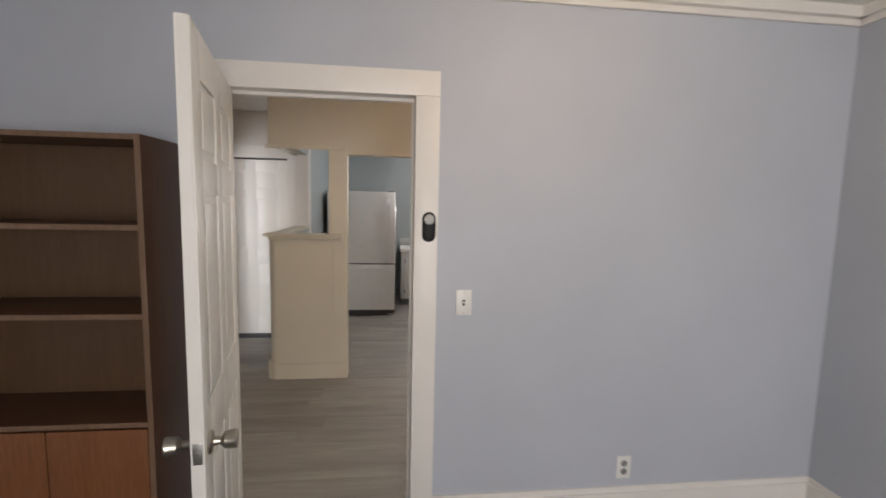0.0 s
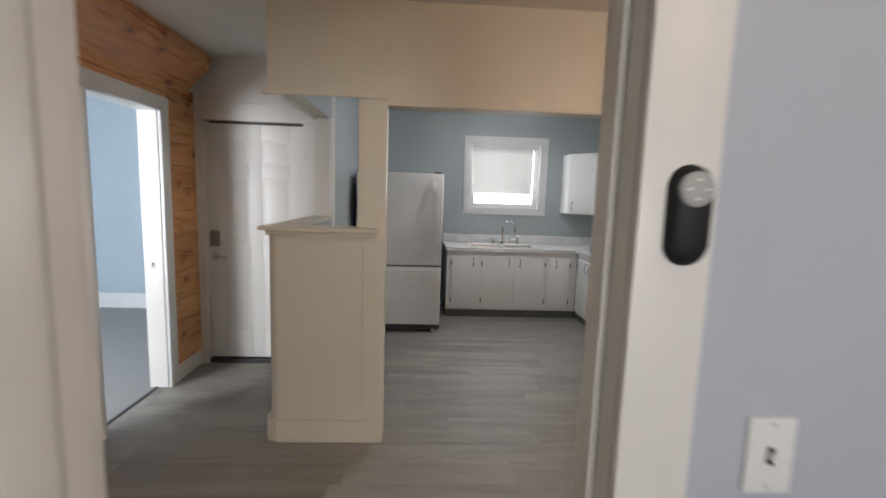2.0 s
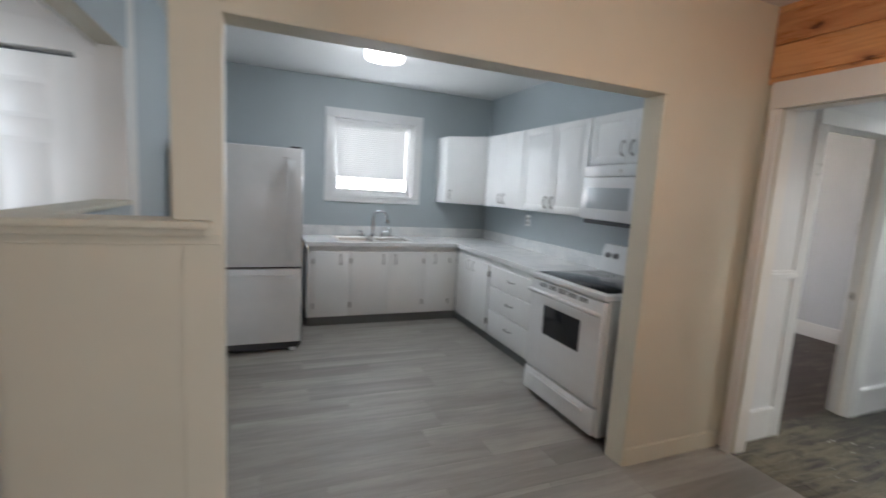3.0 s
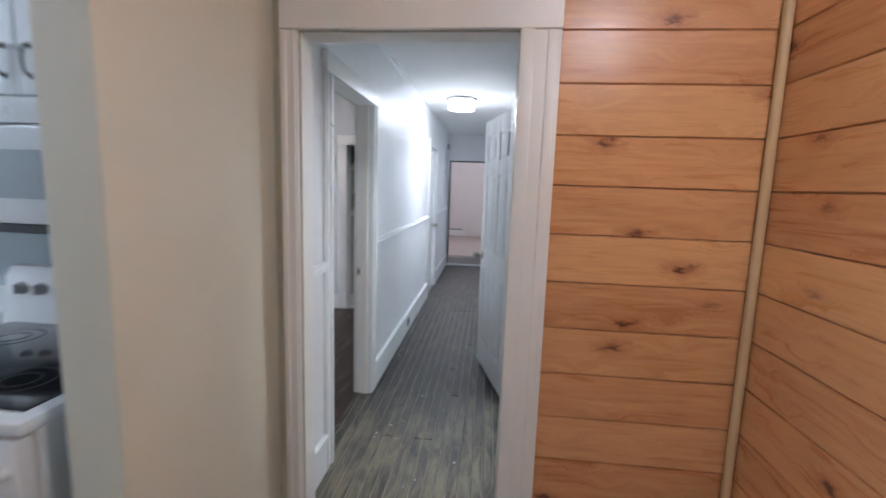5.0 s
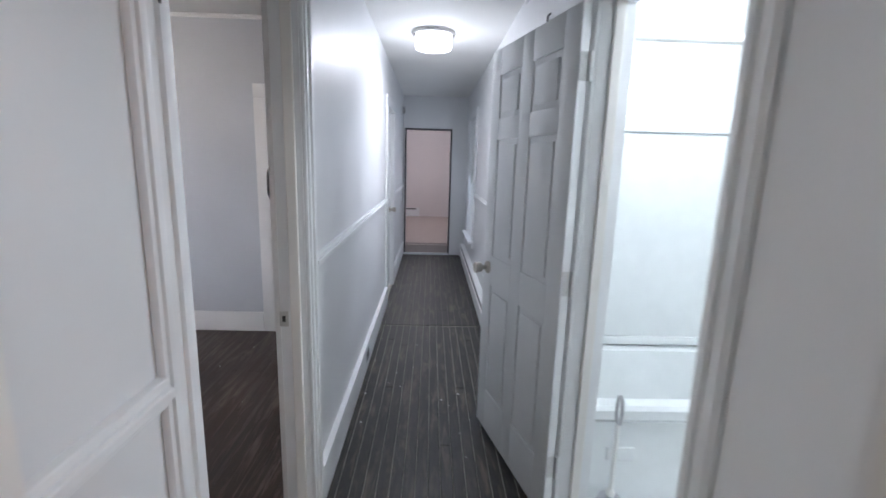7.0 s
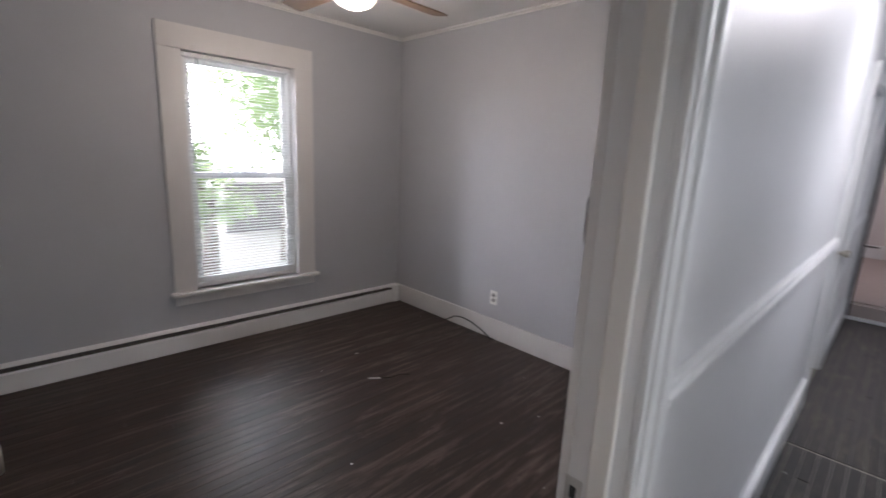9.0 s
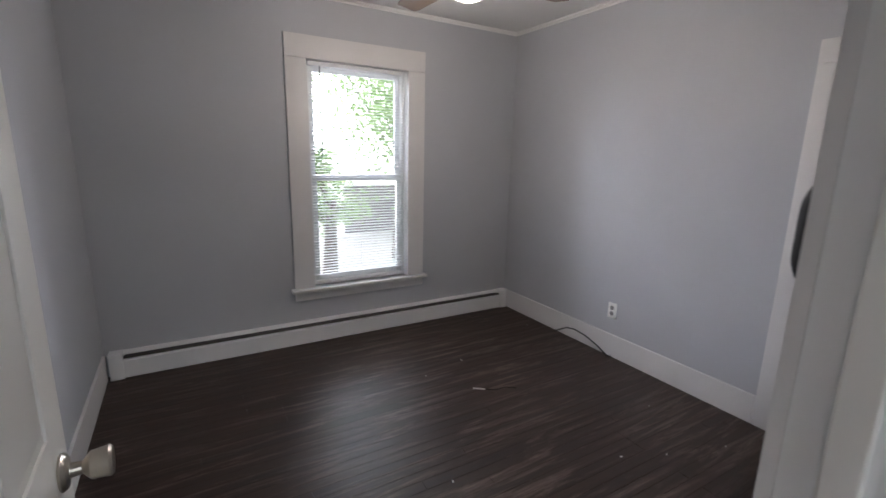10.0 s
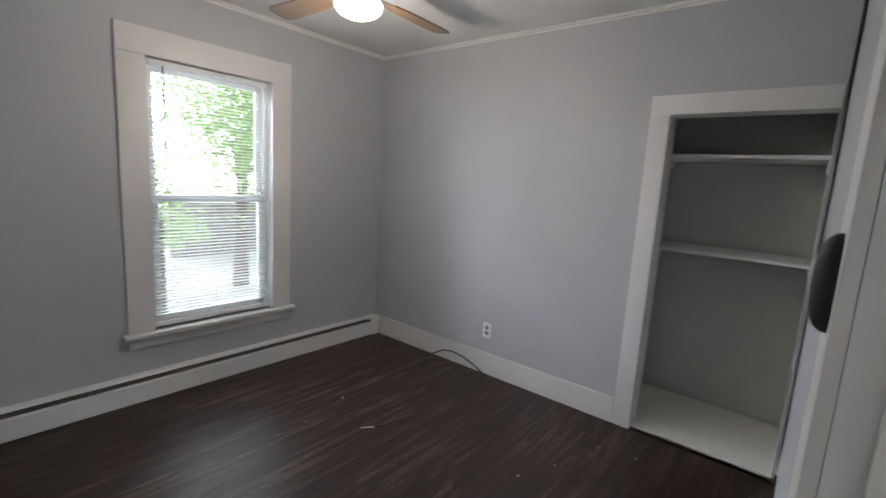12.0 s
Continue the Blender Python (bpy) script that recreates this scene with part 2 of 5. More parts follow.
M_DOOR = paint("door_white", (0.81, 0.80, 0.76), 0.38, 0.03, 0.08, 3)
M_STEEL = metal("brushed_steel", (0.55, 0.54, 0.52), 0.3)
M_NICKEL = metal("satin_nickel", (0.50, 0.46, 0.40), 0.28)
M_CHROME = metal("chrome", (0.75, 0.76, 0.77), 0.1)
M_BLACK = plain("black_plastic", (0.004, 0.004, 0.005), 0.6)
M_GLASSTOP = plain("black_glass_top", (0.012, 0.012, 0.014), 0.08)
M_DGREY = plain("dark_grey_case", (0.05, 0.05, 0.055), 0.5)
M_PLATE = plain("plate_white", (0.83, 0.83, 0.80), 0.35)
M_SLOT = plain("slot_dark", (0.03, 0.03, 0.03), 0.6)
M_TUB = plain("tub_white", (0.84, 0.865, 0.86), 0.15)
M_VINYL = plain("vinyl_white", (0.84, 0.85, 0.85), 0.35)


# ---------------------------------------------------------------- mesh helpers
def box(bm, lo, hi, bevel=0.0, m=None):
    """A box from corner lo to corner hi, its edges rounded."""
    c = [(a + b) / 2 for a, b in zip(lo, hi)]
    s = [max(abs(b - a), 1e-4) for a, b in zip(lo, hi)]
    mat = Matrix.Translation(c) @ Matrix.Diagonal((*s, 1))
    if m is not None:
        mat = m @ mat
    made = bmesh.ops.create_cube(bm, size=1, matrix=mat)["verts"]
    if bevel:
        edges = list({e for v in made for e in v.link_edges})
        bmesh.ops.bevel(bm, geom=edges, offset=min(bevel, min(s) * 0.45), segments=2, affect="EDGES", profile=0.6)
    return bm


def rod(bm, a, b, r, r2=None, n=12):
    """A round bar from a to b."""
    a, b = Vector(a), Vector(b)
    d = b - a
    m = Matrix.Translation((a + b) / 2) @ d.to_track_quat("Z", "Y").to_matrix().to_4x4()
    bmesh.ops.create_cone(bm, cap_ends=True, segments=n, radius1=r, radius2=r if r2 is None else r2, depth=d.length, matrix=m)
    return bm


def turned(bm, profile, m=Matrix(), n=20):
    """A shape turned about z: profile is (radius, height) rows."""
    rings = []
    for r, z in profile:
        rings.append([bm.verts.new(m @ Vector((r * math.cos(2 * math.pi * k / n), r * math.sin(2 * math.pi * k / n), z))) for k in range(n)])
    for p, q in zip(rings, rings[1:]):
        for k in range(n):
            bm.faces.new((p[k], p[(k + 1) % n], q[(k + 1) % n], q[k]))
    for ring, flip in ((rings[0], True), (rings[-1], False)):
        bm.faces.new(list(reversed(ring)) if flip else ring)
    return bm


def tube(bm, pts, r, n=10):
    """A bent tube through points."""
    pts = [Vector(p) for p in pts]
    rings = []
    up = Vector((0.123, 0.31, 0.94))
    for i, p in enumerate(pts):
        d = (pts[min(i + 1, len(pts) - 1)] - pts[max(i - 1, 0)]).normalized()
        x = d.cross(up).normalized()
        y = d.cross(x).normalized()
        rings.append([bm.verts.new(p + r * (math.cos(2 * math.pi * k / n) * x + math.sin(2 * math.pi * k / n) * y)) for k in range(n)])
    for p, q in zip(rings, rings[1:]):
        for k in range(n):
            bm.faces.new((p[k], p[(k + 1) % n], q[(k + 1) % n], q[k]))
    bm.faces.new(rings[0]), bm.faces.new(list(reversed(rings[-1])))
    return bm


def prism(bm, outline, a, b, axis):
    """A profile of (u, v) rows swept from a to b along an axis: 'x' (u=y, v=z), 'y' (u=x, v=z) or 'z' (u=x, v=y)."""
    def at(u, v, w):
        return {"x": (w, u, v), "y": (u, w, v), "z": (u, v, w)}[axis]
    p = [bm.verts.new(at(u, v, a)) for u, v in outline]
    q = [bm.verts.new(at(u, v, b)) for u, v in outline]
    k = len(outline)
    for i in range(k):
        bm.faces.new((p[i], p[(i + 1) % k], q[(i + 1) % k], q[i]))
    bm.faces.new(p), bm.faces.new(list(reversed(q)))
    bmesh.ops.recalc_face_normals(bm, faces=bm.faces[:])
    return bm


def finish(name, bm, mats, smooth=False):
    mesh = bpy.data.meshes.new(name)
    bmesh.ops.recalc_face_normals(bm, faces=bm.faces[:])
    bm.to_mesh(mesh)
    bm.free()
    for m in mats if isinstance(mats, (list, tuple)) else [mats]:
        mesh.materials.append(m)
    if smooth:
        mesh.shade_smooth()
        mesh.set_sharp_from_angle(angle=radians(38))
    return new(name, mesh)


def part(name, bm, material, parent, label="", smooth=True):
    ob = finish(name, bm, material, smooth)
    ob.parent = parent
    if label:
        ob["label"] = label
    return ob


def thing(name, m, label, category, group="", kind=""):
    ob = new(name)
    ob.empty_display_size = 0.1
    ob.matrix_world = m
    return tagged(ob, label, category, group, kind)


def solid(name, bm, mats, label, category="structure", kind="structure", smooth=False):
    return tagged(finish(name, bm, mats, smooth), label, category, "", kind)


def wall(name, axis, lo, hi, a, b, z0, z1, holes, mats, label):
    """A wall across `axis` from lo to hi, along the other from a to b; holes are (from, to, bottom, top). mats: low side, high side, reveals."""
    us = sorted({a, b, *(h[0] for h in holes), *(h[1] for h in holes)})
    vs = sorted({z0, z1, *(h[2] for h in holes), *(h[3] for h in holes)})
    us, vs = [u for u in us if a <= u <= b], [v for v in vs if z0 <= v <= z1]
    full = {}
    for i in range(len(us) - 1):
        for j in range(len(vs) - 1):
            cu, cv = (us[i] + us[i + 1]) / 2, (vs[j] + vs[j + 1]) / 2
            full[i, j] = not any(h[0] < cu < h[1] and h[2] < cv < h[3] for h in holes)
    bm = bmesh.new()
    made = {}

    def vert(u, v, w):
        key = (round(u, 5), round(v, 5), round(w, 5))
        if key not in made:
            made[key] = bm.verts.new((w, u, v) if axis == "x" else (u, w, v))
        return made[key]

    def quad(pts, slot):
        f = bm.faces.new([vert(*p) for p in pts])
        f.material_index = slot
    for (i, j), on in full.items():
        if not on:
            continue
        u0, u1, v0, v1 = us[i], us[i + 1], vs[j], vs[j + 1]
        quad([(u0, v0, lo), (u1, v0, lo), (u1, v1, lo), (u0, v1, lo)], 0)
        quad([(u0, v0, hi), (u1, v0, hi), (u1, v1, hi), (u0, v1, hi)], 1)
        for di, dj, e in ((-1, 0, ((u0, v0), (u0, v1))), (1, 0, ((u1, v0), (u1, v1))), (0, -1, ((u0, v0), (u1, v0))), (0, 1, ((u0, v1), (u1, v1)))):
            if not full.get((i + di, j + dj), False):
                (ua, va), (ub, vb) = e
                quad([(ua, va, lo), (ub, vb, lo), (ub, vb, hi), (ua, va, hi)], 2)
    return solid(name, bm, list(mats), label)


def casing(name, axis, face, out, u0, u1, top, width, mat, label, depth=0.02, head=None, bottom=0.0, stepped=False, left=True, right=True, wl=None, wr=None):
    """Door or window trim round an opening u0..u1: two legs and a head, proud of `face` by depth towards `out` (+1 or -1)."""
    root = thing(name, Matrix(), label, "door trim", kind="structure")
    head, wl, wr = head or width, wl or width, wr or width

    def leg(nm, a, b, z0, z1):
        bm = bmesh.new()
        steps = [(a, b, depth)]
        if stepped:
            steps = [(a, b, depth * 0.62), (a + 0.12 * (b - a), a + 0.34 * (b - a), depth * 0.9), (a + 0.66 * (b - a), b, depth)]
        for p, q, d in steps:
            lo_w, hi_w = sorted((face, face + out * d))
            if axis == "x":
                box(bm, (lo_w, min(p, q), z0), (hi_w, max(p, q), z1), 0.004)
            else:
                box(bm, (min(p, q), lo_w, z0), (max(p, q), hi_w, z1), 0.004)
        part(nm, bm, mat, root)
    if left:
        leg("trim_leg", u0 - wl, u0, bottom, top)
    if right:
        leg("trim_leg", u1, u1 + wr, bottom, top)
    bm = bmesh.new()
    lo_w, hi_w = sorted((face, face + out * (depth + 0.002)))
    a, b = u0 - (wl if left else 0), u1 + (wr if right else 0)
    if axis == "x":
        box(bm, (lo_w, a, top), (hi_w, b, top + head), 0.004)
    else:
        box(bm, (a, lo_w, top), (b, hi_w, top + head), 0.004)
    part("trim_head", bm, mat, root)
    return root


def strip(name, axis, face, out, a, b, z0, z1, mat, label, depth=0.016, cap=0.0):
    """A baseboard, rail or crown strip on a wall face."""
    bm = bmesh.new()
    lo_w, hi_w = sorted((face, face + out * depth))
    cuts = [(z0, z1, depth)]
    if cap:
        cuts = [(z0, z1 - cap, depth), (z1 - cap, z1, depth * 0.6)]
    for p, q, d in cuts:
        lo_w, hi_w = sorted((face, face + out * d))
        if axis == "x":
            box(bm, (lo_w, a, p), (hi_w, b, q), 0.003)
        else:
            box(bm, (a, lo_w, p), (b, hi_w, q), 0.003)
    return solid(name, bm, mat, label, "trim")


# ---------------------------------------------------------------- the shell
# room A (start), B (middle room), kitchen, entry nook, hall, bath, bedroom D
wall("wall_start_north", "y", 2.03, 2.15, -2.4, 2.45, 0, 2.6, [(-0.65, 0.15, 0, 2.035)], (M_BLUE_A, M_CREAM, M_TRIM), "painted wall with a doorway, blue-grey on one side and cream on the other")
wall("wall_start_east", "x", 2.24, 2.36, -2.6, 2.03, 0, 2.6, [], (M_BLUE_A, M_BLUE_A, M_TRIM), "blue-grey painted wall")
wall("wall_start_west", "x", -2.4, -2.28, -2.6, 2.03, 0, 2.6, [], (M_BLUE_A, M_BLUE_A, M_TRIM), "blue-grey painted wall")
wall("wall_start_south", "y", -2.72, -2.6, -2.4, 2.36, 0, 2.6, [(0.25, 1.25, 0.6, 2.1)], (M_BLUE_A, M_BLUE_A, M_TRIM), "blue-grey painted wall with a window opening")
# partition towards the kitchen: half wall, post, headers
wall("wall_partition", "y", 3.99, 4.10, -0.92, 2.42, 0, 2.52, [(-0.98, -0.485, 1.262, 2.03), (-0.33, 1.627, 0, 1.98)], (M_CREAM, M_BLUE_K, M_CREAM), "cream partition with a half wall, a post and a wide kitchen opening")
wall("wall_entry_side", "x", -0.98, -0.87, 4.10, 5.20, 0, 2.52, [(4.10, 5.14, 1.262, 2.06)], (M_CREAM, M_BLUE_K, M_CREAM), "cream half wall with a header beside the entry")
wall("wall_entry", "y", 5.20, 5.34, -2.1, -0.87, 0, 2.52, [(-1.89, -1.10, 0.02, 2.02)], (M_TRIM, M_BLUE_K, M_TRIM), "white painted wall round the entry door")
wall("wall_west", "x", -2.10, -1.97, 2.15, 5.20, 0, 2.52, [(4.01, 4.70, 0, 2.0)], (M_BLUE_A, M_CREAM, M_TRIM), "wall behind pine boards with a doorway to a blue room")
wall("wall_middle_east", "x", 2.372, 2.47, 2.16, 3.99, 0, 2.52, [(3.12, 3.885, 0, 1.97)], (M_CREAM, M_HALL, M_TRIM), "wall behind pine boards with the hall doorway")
wall("wall_middle_chase", "y", 2.15, 2.272, 0.55, 2.372, 0, 2.515, [], (M_CREAM, M_CREAM, M_CREAM), "boxed wall behind pine boards")
wall("wall_kitchen_east", "x", 2.42, 2.57, 4.065, 7.5, 0, 2.6, [], (M_BLUE_K, M_GREY_D, M_TRIM), "painted wall between kitchen and bedroom")
wall("wall_kitchen_north", "y", 7.38, 7.52, -0.98, 2.42, 0, 2.6, [(0.518, 1.428, 1.33, 2.16)], (M_BLUE_K, M_BLUE_K, M_TRIM_W), "blue kitchen wall with a small window")
wall("wall_kitchen_west", "x", -0.98, -0.87, 5.34, 7.38, 0, 2.6, [], (M_BLUE_K, M_BLUE_K, M_TRIM), "blue kitchen wall")
# hall and bath
wall("wall_hall_north", "y", 3.97, 4.065, 2.47, 9.02, 0, 2.47, [(2.88, 3.66, 0, 1.95), (6.48, 7.2, 0, 1.95)], (M_HALL, M_GREY_D, M_TRIM_W), "white hall wall with doorways")
wall("wall_hall_south", "y", 2.88, 3.00, 2.47, 9.02, 0, 2.47, [(2.90, 3.66, 0, 1.96), (5.02, 5.80, 0.50, 2.0), (7.62, 8.4, 0.50, 2.0)], (M_TUB, M_HALL, M_TRIM_W), "white hall wall with the bath doorway and windows")
wall("wall_hall_end", "x", 9.02, 9.14, 2.7, 4.3, 0, 2.47, [(3.26, 3.92, 0, 1.90)], (M_HALL, M_PINK, M_TRIM), "white wall at the end of the hall")
wall("wall_bath_east", "x", 4.52, 4.64, 1.2, 2.88, 0, 2.47, [], (M_TUB, M_TUB, M_TUB), "white bath surround wall")
wall("wall_bath_south", "y", 1.1, 1.2, 2.45, 4.64, 0, 2.47, [], (M_TUB, M_TUB, M_TUB), "white bath wall")
wall("wall_bath_west", "x", 2.47, 2.57, 1.2, 2.03, 0, 2.47, [], (M_TUB, M_TUB, M_TUB), "white bath wall")
# bedroom D
wall("wall_bedroom_north", "y", 7.15, 7.30, 2.57, 5.84, 0, 2.5, [(3.89, 4.66, 0.42, 2.04)], (M_GREY_D, M_GREY_D, M_TRIM_W), "grey bedroom wall with a sash window")
wall("wall_bedroom_east", "x", 5.71, 5.84, 4.08, 7.15, 0, 2.5, [(4.09, 4.80, 0.02, 1.875)], (M_GREY_D, M_GREY_D, M_TRIM), "grey bedroom wall with a closet opening")
for lo, hi in (((5.84, 4.92, 0), (6.40, 4.98, 2.5)), ((5.84, 4.068, 0), (6.40, 4.074, 2.45)), ((6.40, 4.068, 0), (6.46, 4.98, 2.5))):
    bm = bmesh.new()
    box(bm, lo, hi)
    solid("wall_closet", bm, M_CLOSET, "grey painted closet wall")
bm = bmesh.new()
box(bm, (5.71, 4.076, 0.0), (6.40, 4.92, 0.03))
solid("floor_closet", bm, M_TRIM, "pale painted closet floor")
# far room and west room
bm = bmesh.new()
box(bm, (12.6, 1.5, 0), (12.7, 6, 2.5)), box(bm, (9.14, 1.4, 0), (12.7, 1.5, 2.5)), box(bm, (9.14, 6, 0), (12.7, 6.1, 2.5))
box(bm, (9.02, 1.4, 0), (9.14, 2.7, 2.5)), box(bm, (9.02, 4.3, 0), (9.14, 6.1, 2.5))
solid("wall_far_room", bm, M_PINK, "pale pink walls of the far room")
bm = bmesh.new()
box(bm, (9.10, 1.5, -0.1), (12.6, 6, 0.17), 0.004)
solid("floor_far_room", bm, M_CARPET, "carpeted raised floor of the far room")
bm = bmesh.new()
box(bm, (-5.0, 2.4, 0), (-4.9, 7, 2.5)), box(bm, (-4.9, 6.9, 0), (-2.1, 7, 2.5)), box(bm, (-4.9, 2.4, 0), (-2.1, 2.5, 2.5)), box(bm, (-2.1, 5.2, 0), (-2.0, 6.9, 2.5))
solid("wall_west_room", bm, M_WEST, "pale blue walls of the west room")
bm = bmesh.new()
box(bm, (-4.9, 2.5, -0.1), (-2.04, 6.9, 0.0))
solid("floor_west_room", bm, M_GREYFLOOR, "grey carpet of the west room")
bm = bmesh.new()
box(bm, (-2.4, -2.6, -0.1), (2.36, 2.09, -0.004))
solid("floor_start", bm, M_SUB, "dark floor of the first room")
bm = bmesh.new()
box(bm, (-2.04, 2.09, -0.1), (2.40, 7.38, -0.012))
solid("subfloor", bm, M_SUB, "dark bed under the vinyl planks")
bm = bmesh.new()
box(bm, (2.40, 2.94, -0.1), (9.10, 4.04, -0.004))
solid("subfloor_hall", bm, M_DUST, "dusty bed under the hall boards")
bm = bmesh.new()
box(bm, (2.52, 4.04, -0.1), (5.84, 7.15, -0.012))
solid("subfloor_bedroom", bm, M_SUB, "dark bed under the bedroom boards")
bm = bmesh.new()
box(bm, (2.57, 1.2, -0.1), (4.52, 2.94, 0.0))
solid("floor_bath", bm, M_TUB, "white bath floor")
for nm, lo, hi in (("ceiling_start", (-2.4, -2.6, 2.53), (2.36, 2.09, 2.65)), ("ceiling_middle", (-2.1, 2.09, 2.515), (2.42, 4.05, 2.62)), ("ceiling_entry", (-2.1, 4.05, 2.515), (-0.93, 5.3, 2.62)),
                   ("ceiling_kitchen", (-0.93, 4.05, 2.57), (2.5, 7.45, 2.67)), ("ceiling_hall", (2.42, 1.1, 2.39), (9.08, 4.04, 2.5)), ("ceiling_bedroom", (2.5, 4.04, 2.46), (6.46, 7.3, 2.56)),
                   ("ceiling_far_room", (9.08, 1.4, 2.46), (12.7, 6.1, 2.56)), ("ceiling_west_room", (-5, 2.4, 2.46), (-2.04, 7, 2.5))):
    bm = bmesh.new()
    box(bm, lo, hi)
    solid(nm, bm, M_CEIL, "flat white painted ceiling", "ceiling")

# ---------------------------------------------------------------- doors
def six_panel(bm, w, h, t, d=0.0055):
    """A moulded six-panel leaf: hinge side at x = 0, faces at y = 0 and y = t."""
    box(bm, (0, d, 0), (w, t - d, h))
    st, mid = 0.105 * w / 0.76, 0.10 * w / 0.76
    xs = [(0, st), ((w - mid) / 2, (w + mid) / 2), (w - st, w)]
    zs = [z * h / 2.01 for z in (0.0, 0.23, 0.83, 0.99, 1.58, 1.68, 1.885, 2.01)]
    rails = [(zs[0], zs[1]), (zs[2], zs[3]), (zs[4], zs[5]), (zs[6], zs[7])]
    for y0, y1 in ((0, d + 0.0005), (t - d - 0.0005, t)):
        for a, b in xs:
            box(bm, (a, y0, 0), (b, y1, h), 0.004)
        for a, b in rails:
            for (l, r) in ((xs[0][1] - 0.004, xs[1][0] + 0.004), (xs[1][1] - 0.004, xs[2][0] + 0.004)):
                box(bm, (l, y0, a), (r, y1, b), 0.004)
        for a, b in ((zs[1], zs[2]), (zs[3], zs[4]), (zs[5], zs[6])):
            for (l, r) in ((xs[0][1], xs[1][0]), (xs[1][1], xs[2][0])):
                box(bm, (l + 0.025, y0 + d * 0.15, a + 0.025), (r - 0.025, y1 - d * 0.15, b - 0.025), d * 0.7)
    return bm


def knob(parent, m, mat):
    """A round door knob with its rose, pointing along local z."""
    bm = bmesh.new()
    turned(bm, [(0.032, 0), (0.033, 0.004), (0.028, 0.010), (0.013, 0.013), (0.011, 0.030), (0.016, 0.034), (0.0245, 0.042), (0.026, 0.060), (0.0275, 0.069), (0.024, 0.0735), (0.012, 0.071)], m)
    part("knob", bm, mat, parent, "satin metal round knob")


def door_leaf(name, m, w, h, label, knob_x, mat=None, hinges=(), knob_z=0.885):
    root = thing(name, m, label, "door")
    bm = bmesh.new()
    six_panel(bm, w, h, 0.035)
    part("leaf", bm, mat or M_DOOR, root)
    knob(root, pose(knob_x, 0.035, knob_z, -90), M_NICKEL)
    knob(root, pose(knob_x, 0.0, knob_z, 90), M_NICKEL)
    bm = bmesh.new()
    ex = w if knob_x > w / 2 else 0.0
    box(bm, (ex - 0.001, 0.006, knob_z - 0.03), (ex + 0.0015, 0.029, knob_z + 0.03), 0.001)
    rod(bm, (ex, 0.0175, knob_z), (ex + 0.01, 0.0175, knob_z), 0.008)
    part("latch_plate", bm, M_STEEL, root)
    for z in hinges:
        bm = bmesh.new()
        rod(bm, (-0.004, -0.004, z - 0.045), (-0.004, -0.004, z + 0.045), 0.006)
        box(bm, (-0.0015, 0.0, z - 0.045), (0.0, 0.03, z + 0.045), 0.0005)
        box(bm, (-0.035, -0.0025, z - 0.045), (-0.006, 0.0, z + 0.045), 0.0005)
        part("hinge", bm, M_PLATE, root, "white painted hinge")
    return root


door_leaf("bedroom_door", pose(-0.632, 2.012, 0.012, 0, 0, -78.0), 0.795, 2.01, "open white six-panel door with a worn brass-toned knob", 0.735, hinges=(0.25, 1.0, 1.76), knob_z=0.90)
bath_door = door_leaf("bath_door", pose(3.668, 3.022, 0.03, 0, 0, 14.5), 0.765, 1.93, "open white six-panel bath door folded back in the hall", 0.70, M_TRIM_W)
M_HINGE = plain("hinge_pale_grey", (0.62, 0.62, 0.61), 0.35)
for z in (0.24, 0.985, 1.73):
    bm = bmesh.new()
    box(bm, (-0.0025, 0.002, z - 0.046), (0.0005, 0.033, z + 0.046), 0.001)
    box(bm, (-0.0105, -0.037, z - 0.046), (-0.0065, -0.006, z + 0.046), 0.001)
    rod(bm, (-0.009, -0.002, z - 0.047), (-0.009, -0.002, z + 0.047), 0.0065, n=10)
    h = part("hinge", bm, M_HINGE, bath_door, "pale painted butt hinge")
    for y, dz in ((0.012, -0.03), (0.024, 0.0), (0.012, 0.03), (-0.016, -0.03), (-0.028, 0.0), (-0.016, 0.03)):
        bm = bmesh.new()
        turned(bm, [(0.0035, 0), (0.0035, 0.0008), (0.0005, 0.001)], pose(-0.0024 if y > 0 else -0.0104, y, z + dz, 0, -90), 8)
        part("screw", bm, M_STEEL, h)
door_leaf("hall_bedroom_door", pose(2.876, 4.072, 0.015, 0, 0, 91.5), 0.765, 1.92, "open white six-panel door of the empty bedroom", 0.70, knob_z=0.86)

door_leaf("closed_hall_door", pose(6.485, 4.0, 0.012), 0.71, 1.93, "closed white six-panel door along the hall", 0.65, M_TRIM_W)

# entry door: steel leaf in a wide white surround
entry = thing("entry_door", pose(-1.885, 5.225, 0.045), "closed white six-panel entry door with keypad lock", "door")
bm = bmesh.new()
six_panel(bm, 0.78, 1.955, 0.04, 0.0018)
part("leaf", bm, M_DOOR, entry)
bm = bmesh.new()
box(bm, (0.018, -0.026, 0.955), (0.094, 0.002, 1.090), 0.022)
box(bm, (0.040, -0.026, 1.035), (0.072, -0.020, 1.068), 0.004)
part("keypad_lock", bm, metal("dark_nickel", (0.30, 0.28, 0.26), 0.35), entry, "grey metal keypad deadbolt")
bm = bmesh.new()
turned(bm, [(0.032, 0), (0.032, 0.008), (0.014, 0.012), (0.012, 0.045), (0.0, 0.046)], pose(0.055, 0, 0.87, 90))
tube(bm, [(0.055, -0.045, 0.87), (0.09, -0.05, 0.872), (0.13, -0.05, 0.868), (0.165, -0.046, 0.862)], 0.009)
part("lever", bm, M_STEEL, entry, "metal lever handle")
